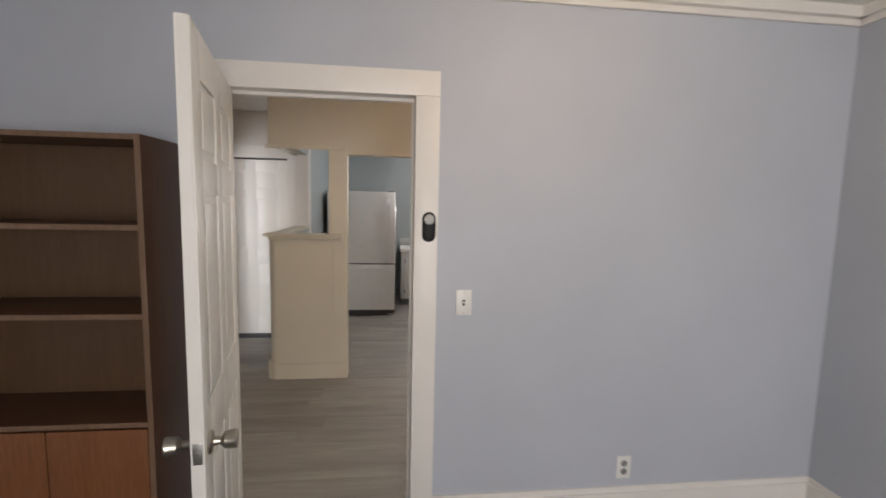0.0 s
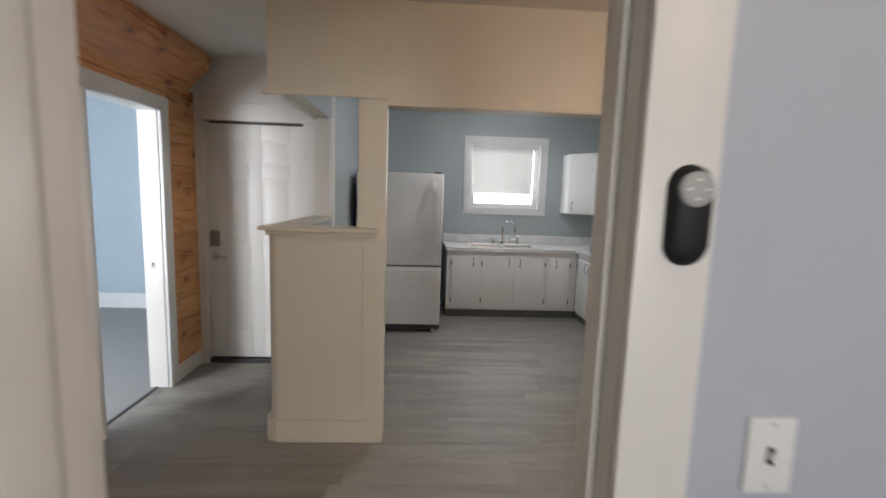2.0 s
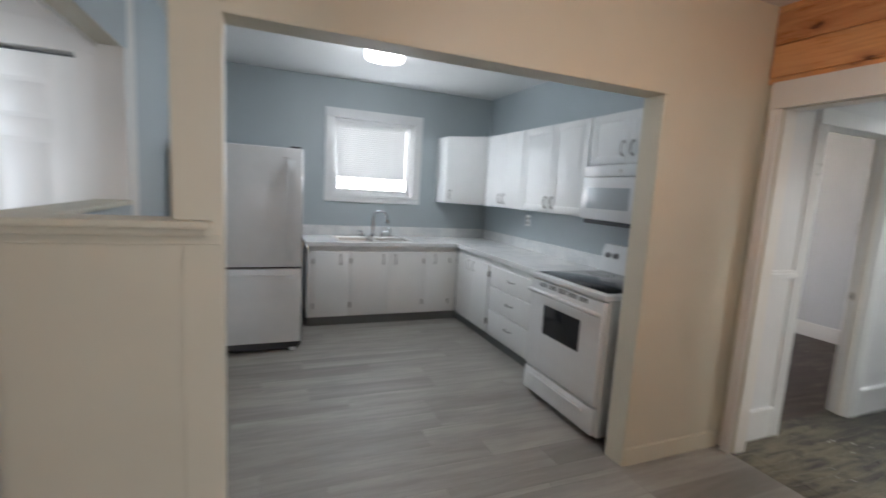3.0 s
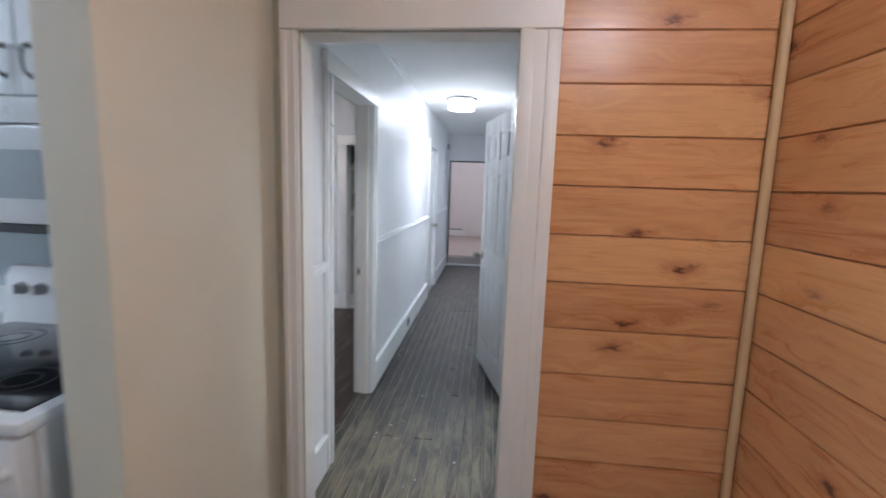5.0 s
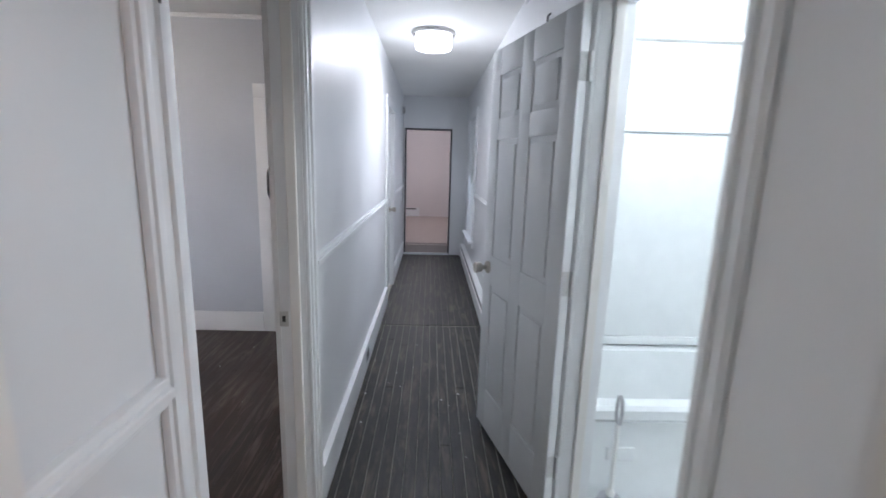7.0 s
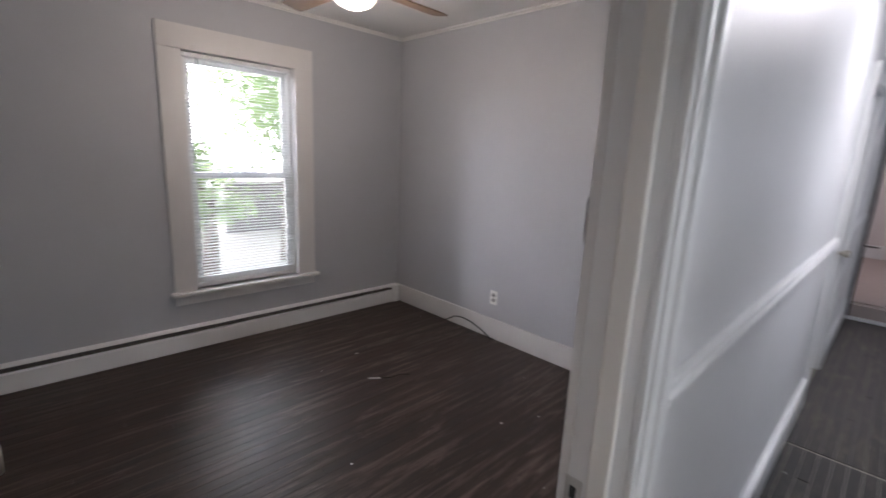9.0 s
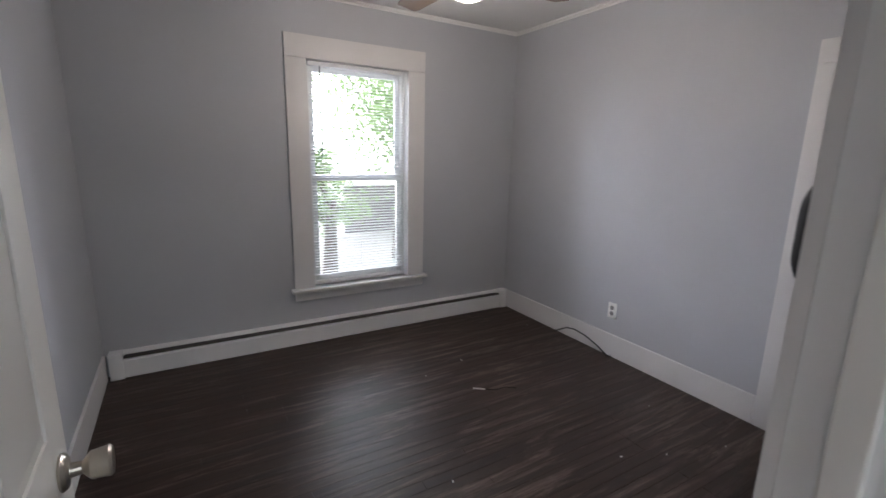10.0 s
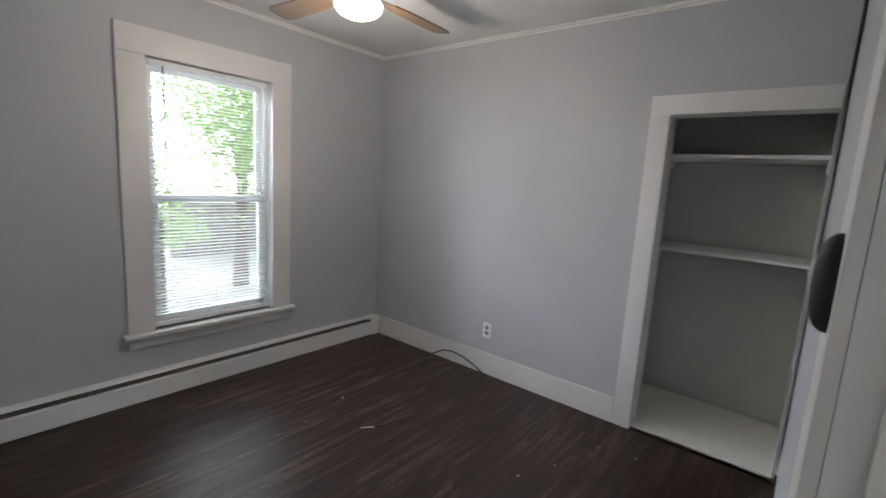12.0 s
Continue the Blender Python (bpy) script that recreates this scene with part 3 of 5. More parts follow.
for z in (0.25, 1.0, 1.75):
    bm = bmesh.new()
    rod(bm, (0.783, -0.004, z - 0.05), (0.783, -0.004, z + 0.05), 0.006)
    part("hinge", bm, M_STEEL, entry)
# added dark sheet behind the leaf, standing in for shade in the gap
bm = bmesh.new()
box(bm, (-1.91, 5.30, 0.0), (-1.08, 5.339, 2.04))
solid("entry_gap_backing", bm, M_DGREY, "dark sheet added behind the entry door to shade its gap")
bm = bmesh.new()
box(bm, (-1.89, 5.19, 0.0), (-1.10, 5.34, 0.035), 0.004)
solid("door_sill_entry", bm, M_DGREY, "dark metal door sill")
# door stops and jamb liners
for nm, lo, hi in (("jamb_stop", (0.137, 2.075, 0), (0.15, 2.11, 2.02)), ("jamb_stop", (-0.65, 2.075, 0), (-0.637, 2.11, 2.02)), ("jamb_stop", (-0.65, 2.075, 2.02), (0.15, 2.11, 2.035)),
                   ("jamb_stop", (3.646, 3.99, 0), (3.66, 4.025, 1.95)), ("jamb_stop", (3.645, 2.92, 0), (3.66, 2.955, 1.96)), ("jamb_stop", (2.90, 2.92, 0), (2.915, 2.955, 1.96))):
    bm = bmesh.new()
    box(bm, lo, hi, 0.003)
    solid(nm, bm, M_TRIM, "white painted door stop", "door trim")


def strike(m, label="steel strike plate on a door jamb"):
    root = thing("strike_plate", m, label, "strike plate")
    bm = bmesh.new()
    box(bm, (-0.016, -0.029, 0), (0.016, 0.029, 0.002), 0.001)
    part("plate", bm, M_STEEL, root)
    bm = bmesh.new()
    box(bm, (-0.006, -0.012, 0.0015), (0.006, 0.012, 0.0028))
    part("slot", bm, M_SLOT, root)


strike(look((3.6585, 4.052, 0.865), (4.5, 4.052, 0.865)))
strike(look((0.149, 2.055, 0.89), (1, 2.055, 0.89)))
strike(look((-2.04, 4.699, 0.93), (-2.04, 5.5, 0.93)))

# casings
casing("trim_start_door", "y", 2.03, -1, -0.65, 0.15, 2.035, 0.105, M_TRIM, "flat white door casing", 0.018)
casing("trim_start_door_back", "y", 2.15, 1, -0.65, 0.15, 2.035, 0.105, M_TRIM, "white moulded door casing", 0.022, stepped=True)
casing("trim_hall_door", "x", 2.352, -1, 3.12, 3.885, 1.97, 0.11, M_TRIM, "white door casing between pine boards", 0.022, head=0.14, stepped=True, wl=0.135, wr=0.06)
casing("trim_hall_door_back", "x", 2.47, 1, 3.12, 3.885, 1.97, 0.08, M_TRIM_W, "white door casing on the hall side", 0.02, left=True, right=False)
casing("trim_bedroom_door", "y", 3.97, -1, 2.88, 3.66, 1.95, 0.085, M_TRIM_W, "white moulded door casing", 0.024, head=0.09, stepped=True)
casing("trim_bedroom_door_back", "y", 4.065, 1, 2.88, 3.66, 1.95, 0.09, M_TRIM_SHADED, "white door casing", 0.020, wr=0.17)
casing("trim_bath_door", "y", 3.00, 1, 2.90, 3.66, 1.96, 0.075, M_TRIM_W, "white moulded bath door casing", 0.02, stepped=True)
casing("trim_hall_second", "y", 3.97, -1, 6.48, 7.2, 1.95, 0.09, M_TRIM_W, "white door casing", 0.02)
casing("trim_far_door", "x", 9.02, -1, 3.26, 3.92, 1.90, 0.025, M_DGREY, "dark thin frame of the far doorway", 0.02)
casing("trim_west_door", "x", -1.962, 1, 4.01, 4.70, 2.0, 0.10, M_TRIM_W, "white door casing in the pine wall", 0.022)
casing("trim_closet", "x", 5.71, -1, 4.09, 4.80, 1.875, 0.105, M_TRIM_SHADED, "flat white closet casing", 0.018, left=False)
# entry surround: wide flat boards
bm = bmesh.new()
box(bm, (-1.965, 5.182, 0), (-1.892, 5.20, 2.02), 0.003)
box(bm, (-1.965, 5.180, 2.02), (-0.985, 5.20, 2.16), 0.003)
box(bm, (-1.098, 5.182, 0), (-0.985, 5.20, 2.02), 0.003)
solid("trim_entry", bm, M_TRIM, "wide white boards round the entry door", "door trim")
bm = bmesh.new()
box(bm, (-2.060, 4.012, 0.0), (-2.034, 4.698, 0.006), 0.002)
solid("transition_strip", bm, M_DGREY, "dark strip between vinyl planks and grey carpet", "trim")
# far step
bm = bmesh.new()
box(bm, (8.98, 3.24, 0.0), (9.03, 3.94, 0.03), 0.004)
solid("far_sill", bm, M_TRIM_W, "white strip at the foot of the far step", "trim")
bm = bmesh.new()
box(bm, (9.03, 3.26, 0.0), (9.12, 3.92, 0.15), 0.004)
solid("far_step", bm, M_CARPET, "brown riser of the far room", "step")

# ---------------------------------------------------------------- trim strips
for a, b in ((-2.28, -0.755), (0.255, 2.24)):
    strip("baseboard", "y", 2.03, -1, a, b, 0, 0.20, M_TRIM, "white baseboard", 0.016, 0.03)
strip("baseboard", "x", 2.24, -1, -2.6, 2.014, 0, 0.20, M_TRIM, "white baseboard", 0.016, 0.03)
for axis, face, a, b in (("y", 2.03, -2.28, 2.24), ("x", 2.24, -2.6, 2.03)):
    strip("crown", axis, face, -1, a, b, 2.45, 2.48, M_TRIM, "white crown moulding", 0.018)
    strip("crown", axis, face, -1, a, b, 2.48, 2.53, M_TRIM, "white crown moulding", 0.045)
strip("baseboard", "y", 3.99, -1, 1.627, 2.352, 0, 0.10, M_CREAM, "cream baseboard", 0.014)
for a, b in ((2.47, 2.795), (3.745, 6.39), (7.29, 9.02)):
    strip("baseboard", "y", 3.97, -1, a, b, 0, 0.17, M_TRIM_W, "tall white hall baseboard", 0.018)
    strip("baseboard", "y", 3.97, -1, a, b, 0.17, 0.20, M_TRIM_W, "white cap on the hall baseboard", 0.028)
for a, b in ((2.50, 2.80), (3.745, 6.39), (7.29, 9.02)):
    for z0, z1, d in ((1.028, 1.044, 0.014), (1.044, 1.062, 0.026), (1.062, 1.080, 0.018)):
        strip("chair_rail", "y", 3.97, -1, a, b, z0, z1, M_TRIM_W, "white moulded chair rail", d)
for z0, z1, d in ((1.028, 1.044, 0.014), (1.044, 1.062, 0.026), (1.062, 1.080, 0.018)):
    strip("chair_rail", "y", 3.00, 1, 5.98, 7.50, z0, z1, M_TRIM_W, "white moulded chair rail", d)
strip("crown", "y", 3.97, -1, 2.47, 4.9, 2.345, 2.365, M_TRIM_W, "thin white ceiling moulding", 0.018)
strip("crown", "y", 3.97, -1, 2.47, 4.9, 2.365, 2.39, M_TRIM_W, "thin white ceiling moulding", 0.03)
strip("crown", "y", 3.00, 1, 2.47, 4.9, 2.345, 2.365, M_TRIM_W, "thin white ceiling moulding", 0.018)
strip("crown", "y", 3.00, 1, 2.47, 4.9, 2.365, 2.39, M_TRIM_W, "thin white ceiling moulding", 0.03)
strip("baseboard", "x", 5.71, -1, 4.91, 7.15, 0, 0.165, M_TRIM_SHADED, "white bedroom baseboard", 0.016)
strip("baseboard", "x", 2.57, 1, 4.07, 7.10, 0, 0.165, M_TRIM_SHADED, "white bedroom baseboard", 0.016)
for axis, face, out, a, b in (("x", 5.71, -1, 4.07, 7.15), ("y", 7.15, -1, 2.57, 5.71), ("x", 2.57, 1, 4.07, 7.15)):
    strip("crown", axis, face, out, a, b, 2.432, 2.446, M_CEIL, "thin white ceiling cove", 0.010)
    strip("crown", axis, face, out, a, b, 2.446, 2.46, M_CEIL, "thin white ceiling cove", 0.022)
strip("baseboard", "y", 6.9, -1, -4.9, -2.1, 0, 0.18, M_TRIM_W, "white baseboard in the west room", 0.016)
strip("baseboard", "x", -4.9, 1, 2.5, 6.9, 0, 0.18, M_TRIM_W, "white baseboard in the west room", 0.016)

# half wall: rounded end, panel frame, cap
bm = bmesh.new()
arc = [(-0.933 - 0.065 * math.cos(a), 4.053 - 0.065 * math.sin(a)) for a in [k * math.pi / 20 for k in range(11)]]
prism(bm, [(-0.998, 4.10)] + arc + [(-0.33, 3.988), (-0.33, 3.9905), (-0.92, 3.9905), (-0.92, 4.10)], 0.0, 1.262, "z")
solid("half_wall_end", bm, M_CREAM, "cream half wall face with a rounded end", smooth=True)
bm = bmesh.new()
prism(bm, [(-1.022, 4.10), (-1.022, 4.03), (-1.005, 3.998), (-0.952, 3.972), (-0.33, 3.972), (-0.33, 3.9875), (-0.933, 3.9875), (-0.9995, 4.06), (-0.9995, 4.10)], 0.0, 0.137, "z")
solid("half_wall_plinth", bm, M_CREAM, "cream plinth with a cut corner round the half wall")
bm = bmesh.new()
box(bm, (-0.98, 3.99, 2.03), (-0.92, 4.10, 2.515))
solid("wall_header_end", bm, M_CREAM, "cream end of the header over the half wall")
bm = bmesh.new()
for lo, hi in (((-0.915, 3.980, 1.205), (-0.332, 3.9895, 1.236)), ((-0.455, 3.980, 0.137), (-0.332, 3.9895, 1.205))):
    box(bm, lo, hi, 0.003)
solid("half_wall_panel", bm, M_CREAM, "cream raised frame on the half wall", "trim")
bm = bmesh.new()
box(bm, (-1.025, 3.925, 1.262), (-0.365, 4.115, 1.287), 0.008)
box(bm, (-1.01, 4.115, 1.262), (-0.85, 5.14, 1.287), 0.008)
box(bm, (-0.99, 3.95, 1.235), (-0.375, 3.99, 1.262), 0.010)
solid("half_wall_cap", bm, M_CREAM, "cream wooden cap on the half wall", "trim")
bm = bmesh.new()
box(bm, (-0.995, 4.02, 2.04), (-0.98, 5.18, 2.10), 0.004)
box(bm, (-0.995, 5.10, 1.287), (-0.86, 5.14, 2.06), 0.004)
solid("entry_opening_trim", bm, M_TRIM, "white trim round the side opening", "trim")
bm = bmesh.new()
box(bm, (-1.0, 3.972, 2.0), (-0.33, 3.99, 2.03), 0.004)
box(bm, (-0.33, 3.978, 1.965), (1.64, 4.108, 1.98), 0.004)
box(bm, (1.612, 3.978, 0), (1.627, 4.112, 1.965), 0.006)
solid("opening_trim", bm, M_CREAM, "thin cream lining of the openings", "trim")

# pine corner post
bm = bmesh.new()
turned(bm, [(0.016, 0), (0.016, 2.515)], pose(2.335, 2.308, 0), 10)
solid("pine_corner_moulding", bm, M_PINE_TRIM, "pale wooden corner moulding", "trim", smooth=True)
# pine cornice over the west doorway
bm = bmesh.new()
cove = [(-1.97, 2.515), (-1.97, 2.19)] + [(-1.95 + 0.17 * (k / 8) ** 1.6, 2.19 + 0.20 * k / 8) for k in range(9)] + [(-1.77, 2.45), (-1.80, 2.515)]
prism(bm, cove, 2.15, 5.10, "y")
solid("pine_cornice", bm, M_PINE_Y, "curved knotty pine cornice under the ceiling", "trim", smooth=True)

# ---------------------------------------------------------------- windows
M_GLASS = bpy.data.materials.new("window_glass")
M_GLASS.use_nodes = True
g = M_GLASS.node_tree
for n in list(g.nodes):
    if n.type != "OUTPUT_MATERIAL":
        g.nodes.remove(n)
gm, gt, gg = g.nodes.new("ShaderNodeMixShader"), g.nodes.new("ShaderNodeBsdfTransparent"), g.nodes.new("ShaderNodeBsdfGlossy")
gg.inputs["Roughness"].default_value = 0.02
gm.inputs[0].default_value = 0.07
g.links.new(gt.outputs[0], gm.inputs[1]), g.links.new(gg.outputs[0], gm.inputs[2])
g.links.new(gm.outputs[0], [n for n in g.nodes if n.type == "OUTPUT_MATERIAL"][0].inputs[0])


def ring(bm, x0, x1, z0, z1, w, y0, y1, bevel=0.003):
    box(bm, (x0, y0, z0), (x0 + w, y1, z1), bevel), box(bm, (x1 - w, y0, z0), (x1, y1, z1), bevel)
    box(bm, (x0 + w, y0, z0), (x1 - w, y1, z0 + w), bevel), box(bm, (x0 + w, y0, z1 - w), (x1 - w, y1, z1), bevel)


def sash_window(name, m, w, h, label, single=False):
    """A double-hung window, local x across, y outwards, z up from the sill."""
    root = thing(name, m, label, "window", kind="structure")
    bm = bmesh.new()
    ring(bm, 0, w, 0, h, 0.028, 0.03, 0.11)
    part("window_frame", bm, M_VINYL, root)
    sashes = [("sash", 0.028, h - 0.028, 0.05)] if single else [("lower_sash", 0.028, h / 2 + 0.018, 0.04), ("upper_sash", h / 2 - 0.018, h - 0.028, 0.075)]
    for nm, z0, z1, y0 in sashes:
        bm = bmesh.new()
        ring(bm, 0.028, w - 0.028, z0, z1, 0.036, y0, y0 + 0.03)
        s = part(nm, bm, M_VINYL, root)
        bm = bmesh.new()
        box(bm, (0.06, y0 + 0.013, z0 + 0.03), (w - 0.06, y0 + 0.017, z1 - 0.03))
        gl = part("pane", bm, M_GLASS, s)
        gl.visible_shadow = False
    return root


def blind(name, m, w, z0, z1, tilt, pitch, label, wand=True, mat=None):
    """A mini blind: head rail, slats, ladder cords, bottom rail. Local x across, z up."""
    root = thing(name, m, label, "window blind")
    bm = bmesh.new()
    box(bm, (0, -0.014, z1 - 0.028), (w, 0.014, z1), 0.003)
    part("head_rail", bm, M_VINYL, root)
    bm = bmesh.new()
    box(bm, (0.004, -0.011, z0), (w - 0.004, 0.011, z0 + 0.012), 0.003)
    part("bottom_rail", bm, M_VINYL, root)
    bm = bmesh.new()
    prism(bm, [(-0.0125, -0.0012), (0, 0.0010), (0.0125, -0.0012), (0.0125, -0.0019), (0, 0.0003), (-0.0125, -0.0019)], 0.005, w - 0.005, "x")
    mesh = bpy.data.meshes.new("slat")
    bm.to_mesh(mesh), bm.free()
    mesh.materials.append(mat or M_SLAT)
    n = int((z1 - z0 - 0.05) / pitch)
    for k in range(n):
        s = new("slat", mesh)
        s.parent = root
        s.matrix_basis = pose(0, 0, z0 + 0.02 + (k + 0.5) * (z1 - z0 - 0.05) / n, tilt)
    for x in (0.12 * w, 0.5 * w, 0.88 * w):
        bm = bmesh.new()
        rod(bm, (x, -0.013, z0), (x, -0.013, z1 - 0.02), 0.0008, n=5)
        part("ladder_cord", bm, M_VINYL, root)
    if wand:
        bm = bmesh.new()
        rod(bm, (0.11 * w, -0.022, z1 - 0.42 * (z1 - z0)), (0.11 * w, -0.020, z1 - 0.03), 0.004, n=6)
        part("wand", bm, M_DGREY, root, "dark tilt wand")
    return root


n_ = Nodes("blind_slat", 0.45)
n_.color((0.82, 0.83, 0.82))
thin = n_.add("BsdfTranslucent", Color=(0.82, 0.84, 0.82, 1))
both = n_.add("MixShader", Fac=0.45)
n_.link(n_.bsdf.outputs[0], both.inputs[1]), n_.link(thin.outputs[0], both.inputs[2])
n_.link(both.outputs[0], n_.tree.nodes["Material Output"].inputs[0])
M_SLAT = n_.mat

sash_window("window_bedroom", pose(3.89, 7.17, 0.42), 0.77, 1.62, "white vinyl double-hung window")
blind("window_blind", pose(3.905, 7.185, 0), 0.74, 0.49, 2.035, 12, 0.0215, "open white mini blind over the bedroom window")
casing("trim_window_bedroom", "y", 7.15, -1, 3.89, 4.66, 2.04, 0.145, M_TRIM_SHADED, "broad white window casing", 0.02, head=0.15, bottom=0.42)
bm = bmesh.new()
box(bm, (3.72, 7.09, 0.395), (4.83, 7.20, 0.42), 0.006)
solid("window_stool_bedroom", bm, M_TRIM_SHADED, "white window stool", "trim")
bm = bmesh.new()
box(bm, (3.745, 7.132, 0.325), (4.805, 7.15, 0.395), 0.004)
solid("window_apron_bedroom", bm, M_TRIM_SHADED, "white window apron", "trim")

sash_window("window_kitchen", pose(0.518, 7.40, 1.33), 0.91, 0.83, "white vinyl kitchen window", True)
blind("window_blind", pose(0.548, 7.405, 0), 0.80, 1.50, 2.155, 76, 0.0222, "half-lowered white mini blind over the sink", False, M_VINYL)
casing("trim_window_kitchen", "y", 7.38, -1, 0.518, 1.428, 2.16, 0.10, M_TRIM_W, "white window casing", 0.02, bottom=1.30)
bm = bmesh.new()
box(bm, (0.418, 7.360, 1.245), (1.528, 7.38, 1.2985), 0.004)
box(bm, (0.520, 7.352, 1.300), (1.426, 7.43, 1.334), 0.003)
solid("window_sill_kitchen", bm, M_TRIM_W, "flat white board and thin sill under the kitchen window", "trim")
for x0 in (5.02, 7.62):
    sash_window("window_hall", pose(x0 + 0.78, 2.985, 0.50, 0, 0, 180), 0.78, 1.50, "white hall window")
    blind("window_blind", pose(x0 + 0.77, 2.975, 0, 0, 0, 180), 0.76, 0.56, 1.985, 62, 0.0215, "white mini blind over a hall window", False)
    casing("trim_window_hall", "y", 3.00, 1, x0, x0 + 0.78, 2.0, 0.09, M_TRIM_W, "white window casing", 0.02, bottom=0.48)
    bm = bmesh.new()
    box(bm, (x0 - 0.11, 2.96, 0.455), (x0 + 0.89, 3.07, 0.48), 0.005)
    solid("window_stool_hall", bm, M_TRIM_W, "white window stool", "trim")
    bm = bmesh.new()
    box(bm, (x0 - 0.09, 3.0, 0.39), (x0 + 0.87, 3.018, 0.455), 0.004)
    solid("window_apron_hall", bm, M_TRIM_W, "white window apron", "trim")


# ---------------------------------------------------------------- baseboard heaters
# damper colour taken near black: the shade of the heater slot is in it
M_SLOT_SHADE = plain("slot_shade", (0.06, 0.058, 0.055), 0.5)


def heater(m, length, height, label):
    root = thing("baseboard_heater", m, label, "heater")
    bm = bmesh.new()
    prism(bm, [(0, 0.006), (-0.072, 0.006), (-0.076, height - 0.045), (-0.05, height - 0.037), (-0.048, 0.045), (0, 0.045)], 0, length, "x")
    part("front_panel", bm, M_TRIM_W, root)
    bm = bmesh.new()
    prism(bm, [(0, height), (-0.052, height), (-0.060, height - 0.010), (-0.050, height - 0.008), (0, height - 0.006)], 0, length, "x")
    part("hood", bm, M_TRIM_W, root)
    bm = bmesh.new()
    prism(bm, [(-0.050, height - 0.021), (-0.066, height - 0.033), (-0.064, height - 0.036), (-0.047, height - 0.024)], 0.07, length - 0.07, "x")
    part("damper", bm, M_SLOT_SHADE, root, "metal damper blade coloured dark for the shade in the slot")
    bm = bmesh.new()
    box(bm, (0, -0.004, 0), (length, 0, height - 0.01))
    part("back_plate", bm, M_DGREY, root)
    bm = bmesh.new()
    rod(bm, (0.01, -0.028, height * 0.5), (length - 0.01, -0.028, height * 0.5), 0.022, n=8)
    part("fin_tube", bm, M_DGREY, root, "dark heating element")
    for x in (0, length - 0.075):
        bm = bmesh.new()
        box(bm, (x, -0.082, 0.0), (x + 0.075, 0, height + 0.006), 0.006)
        part("end_cap", bm, M_TRIM_W, root)
    return root


heater(pose(2.60, 7.15, 0), 3.08, 0.165, "long white baseboard heater under the bedroom window")
heater(pose(8.90, 3.0, 0.02, 0, 0, 180), 3.65, 0.18, "long white baseboard heater along the hall")
heater(pose(12.6, 5.4, 0.17, 0, 0, -90), 1.6, 0.2, "white baseboard heater in the far room")

# ---------------------------------------------------------------- fixtures
M_GLOWK = glow("lamp_white_glow", (0.93, 0.97, 1.0), 9)
M_GLOWW = glow("lamp_warm_glow", (1.0, 0.83, 0.58), 4)


def drum_light(name, x, y, z, r, label):
    """A flush ceiling light: metal rim and a glowing drum shade."""
    root = thing(name, pose(x, y, z), label, "ceiling light")
    bm = bmesh.new()
    turned(bm, [(r + 0.012, 0), (r + 0.016, -0.012), (r + 0.010, -0.028), (r * 0.9, -0.030)], n=32)
    part("rim", bm, M_STEEL, root, "brushed metal rim")
    bm = bmesh.new()
    turned(bm, [(r * 0.92, -0.028), (r * 0.93, -0.10), (r * 0.88, -0.120), (r * 0.6, -0.128), (0.01, -0.13)], n=32)
    s = part("shade", bm, M_GLOWK, root, "glowing white glass drum")
    s.visible_shadow = False
    return root


drum_light("kitchen_ceiling_light", KL[0], KL[1], 2.57, 0.165, "lit white drum ceiling light in the kitchen")
drum_light("middle_ceiling_light", 1.0, 2.58, 2.515, 0.165, "lit white drum ceiling light in the middle room")
drum_light("hall_ceiling_light", 5.70, 3.54, 2.39, 0.148, "lit white drum ceiling light in the hall")

# ceiling fan with light
fan = thing("ceiling_fan", pose(4.38, 5.88, 2.46), "ceiling fan with brown blades and a lit warm bowl", "ceiling fan")
bm = bmesh.new()
turned(bm, [(0.07, 0), (0.072, -0.03), (0.10, -0.05), (0.115, -0.09), (0.115, -0.16), (0.09, -0.19), (0.06, -0.20), (0.06, -0.216), (0.01, -0.218)], n=28)
part("motor_housing", bm, M_NICKEL, fan)
bm = bmesh.new()
turned(bm, [(0.100, -0.215), (0.113, -0.23), (0.110, -0.252), (0.09, -0.274), (0.055, -0.290), (0.01, -0.296)], n=28)
part("light_bowl", bm, M_GLOWW, fan, "glowing warm glass bowl").visible_shadow = False
M_BLADE = planks("fan_blade_brown", [(0.16, 0.10, 0.06), (0.19, 0.125, 0.08), (0.17, 0.11, 0.07), (0.24, 0.17, 0.11), (0.12, 0.075, 0.045)], 0.4, 0.5, bump=0.05)
for k in range(4):
    a = 3 + 90 * k
    bm = bmesh.new()
    out = [(0.20, -0.045), (0.30, -0.06), (0.60, -0.068), (0.645, -0.055), (0.65, 0.055), (0.60, 0.068), (0.30, 0.06), (0.20, 0.045)]
    prism(bm, out, -0.004, 0.004, "z")
    b = part("blade", bm, M_BLADE, fan)
    b.matrix_basis = pose(0, 0, -0.175, 0, 0, a) @ pose(0, 0, 0, 10)
    bm = bmesh.new()
    box(bm, (0.09, -0.02, -0.006), (0.25, 0.02, 0.0), 0.003)
    part("blade_arm", bm, M_NICKEL, fan).matrix_basis = pose(0, 0, -0.17, 0, 0, a)


M_SOCKET = plain("socket_grey", (0.24, 0.24, 0.235), 0.45)


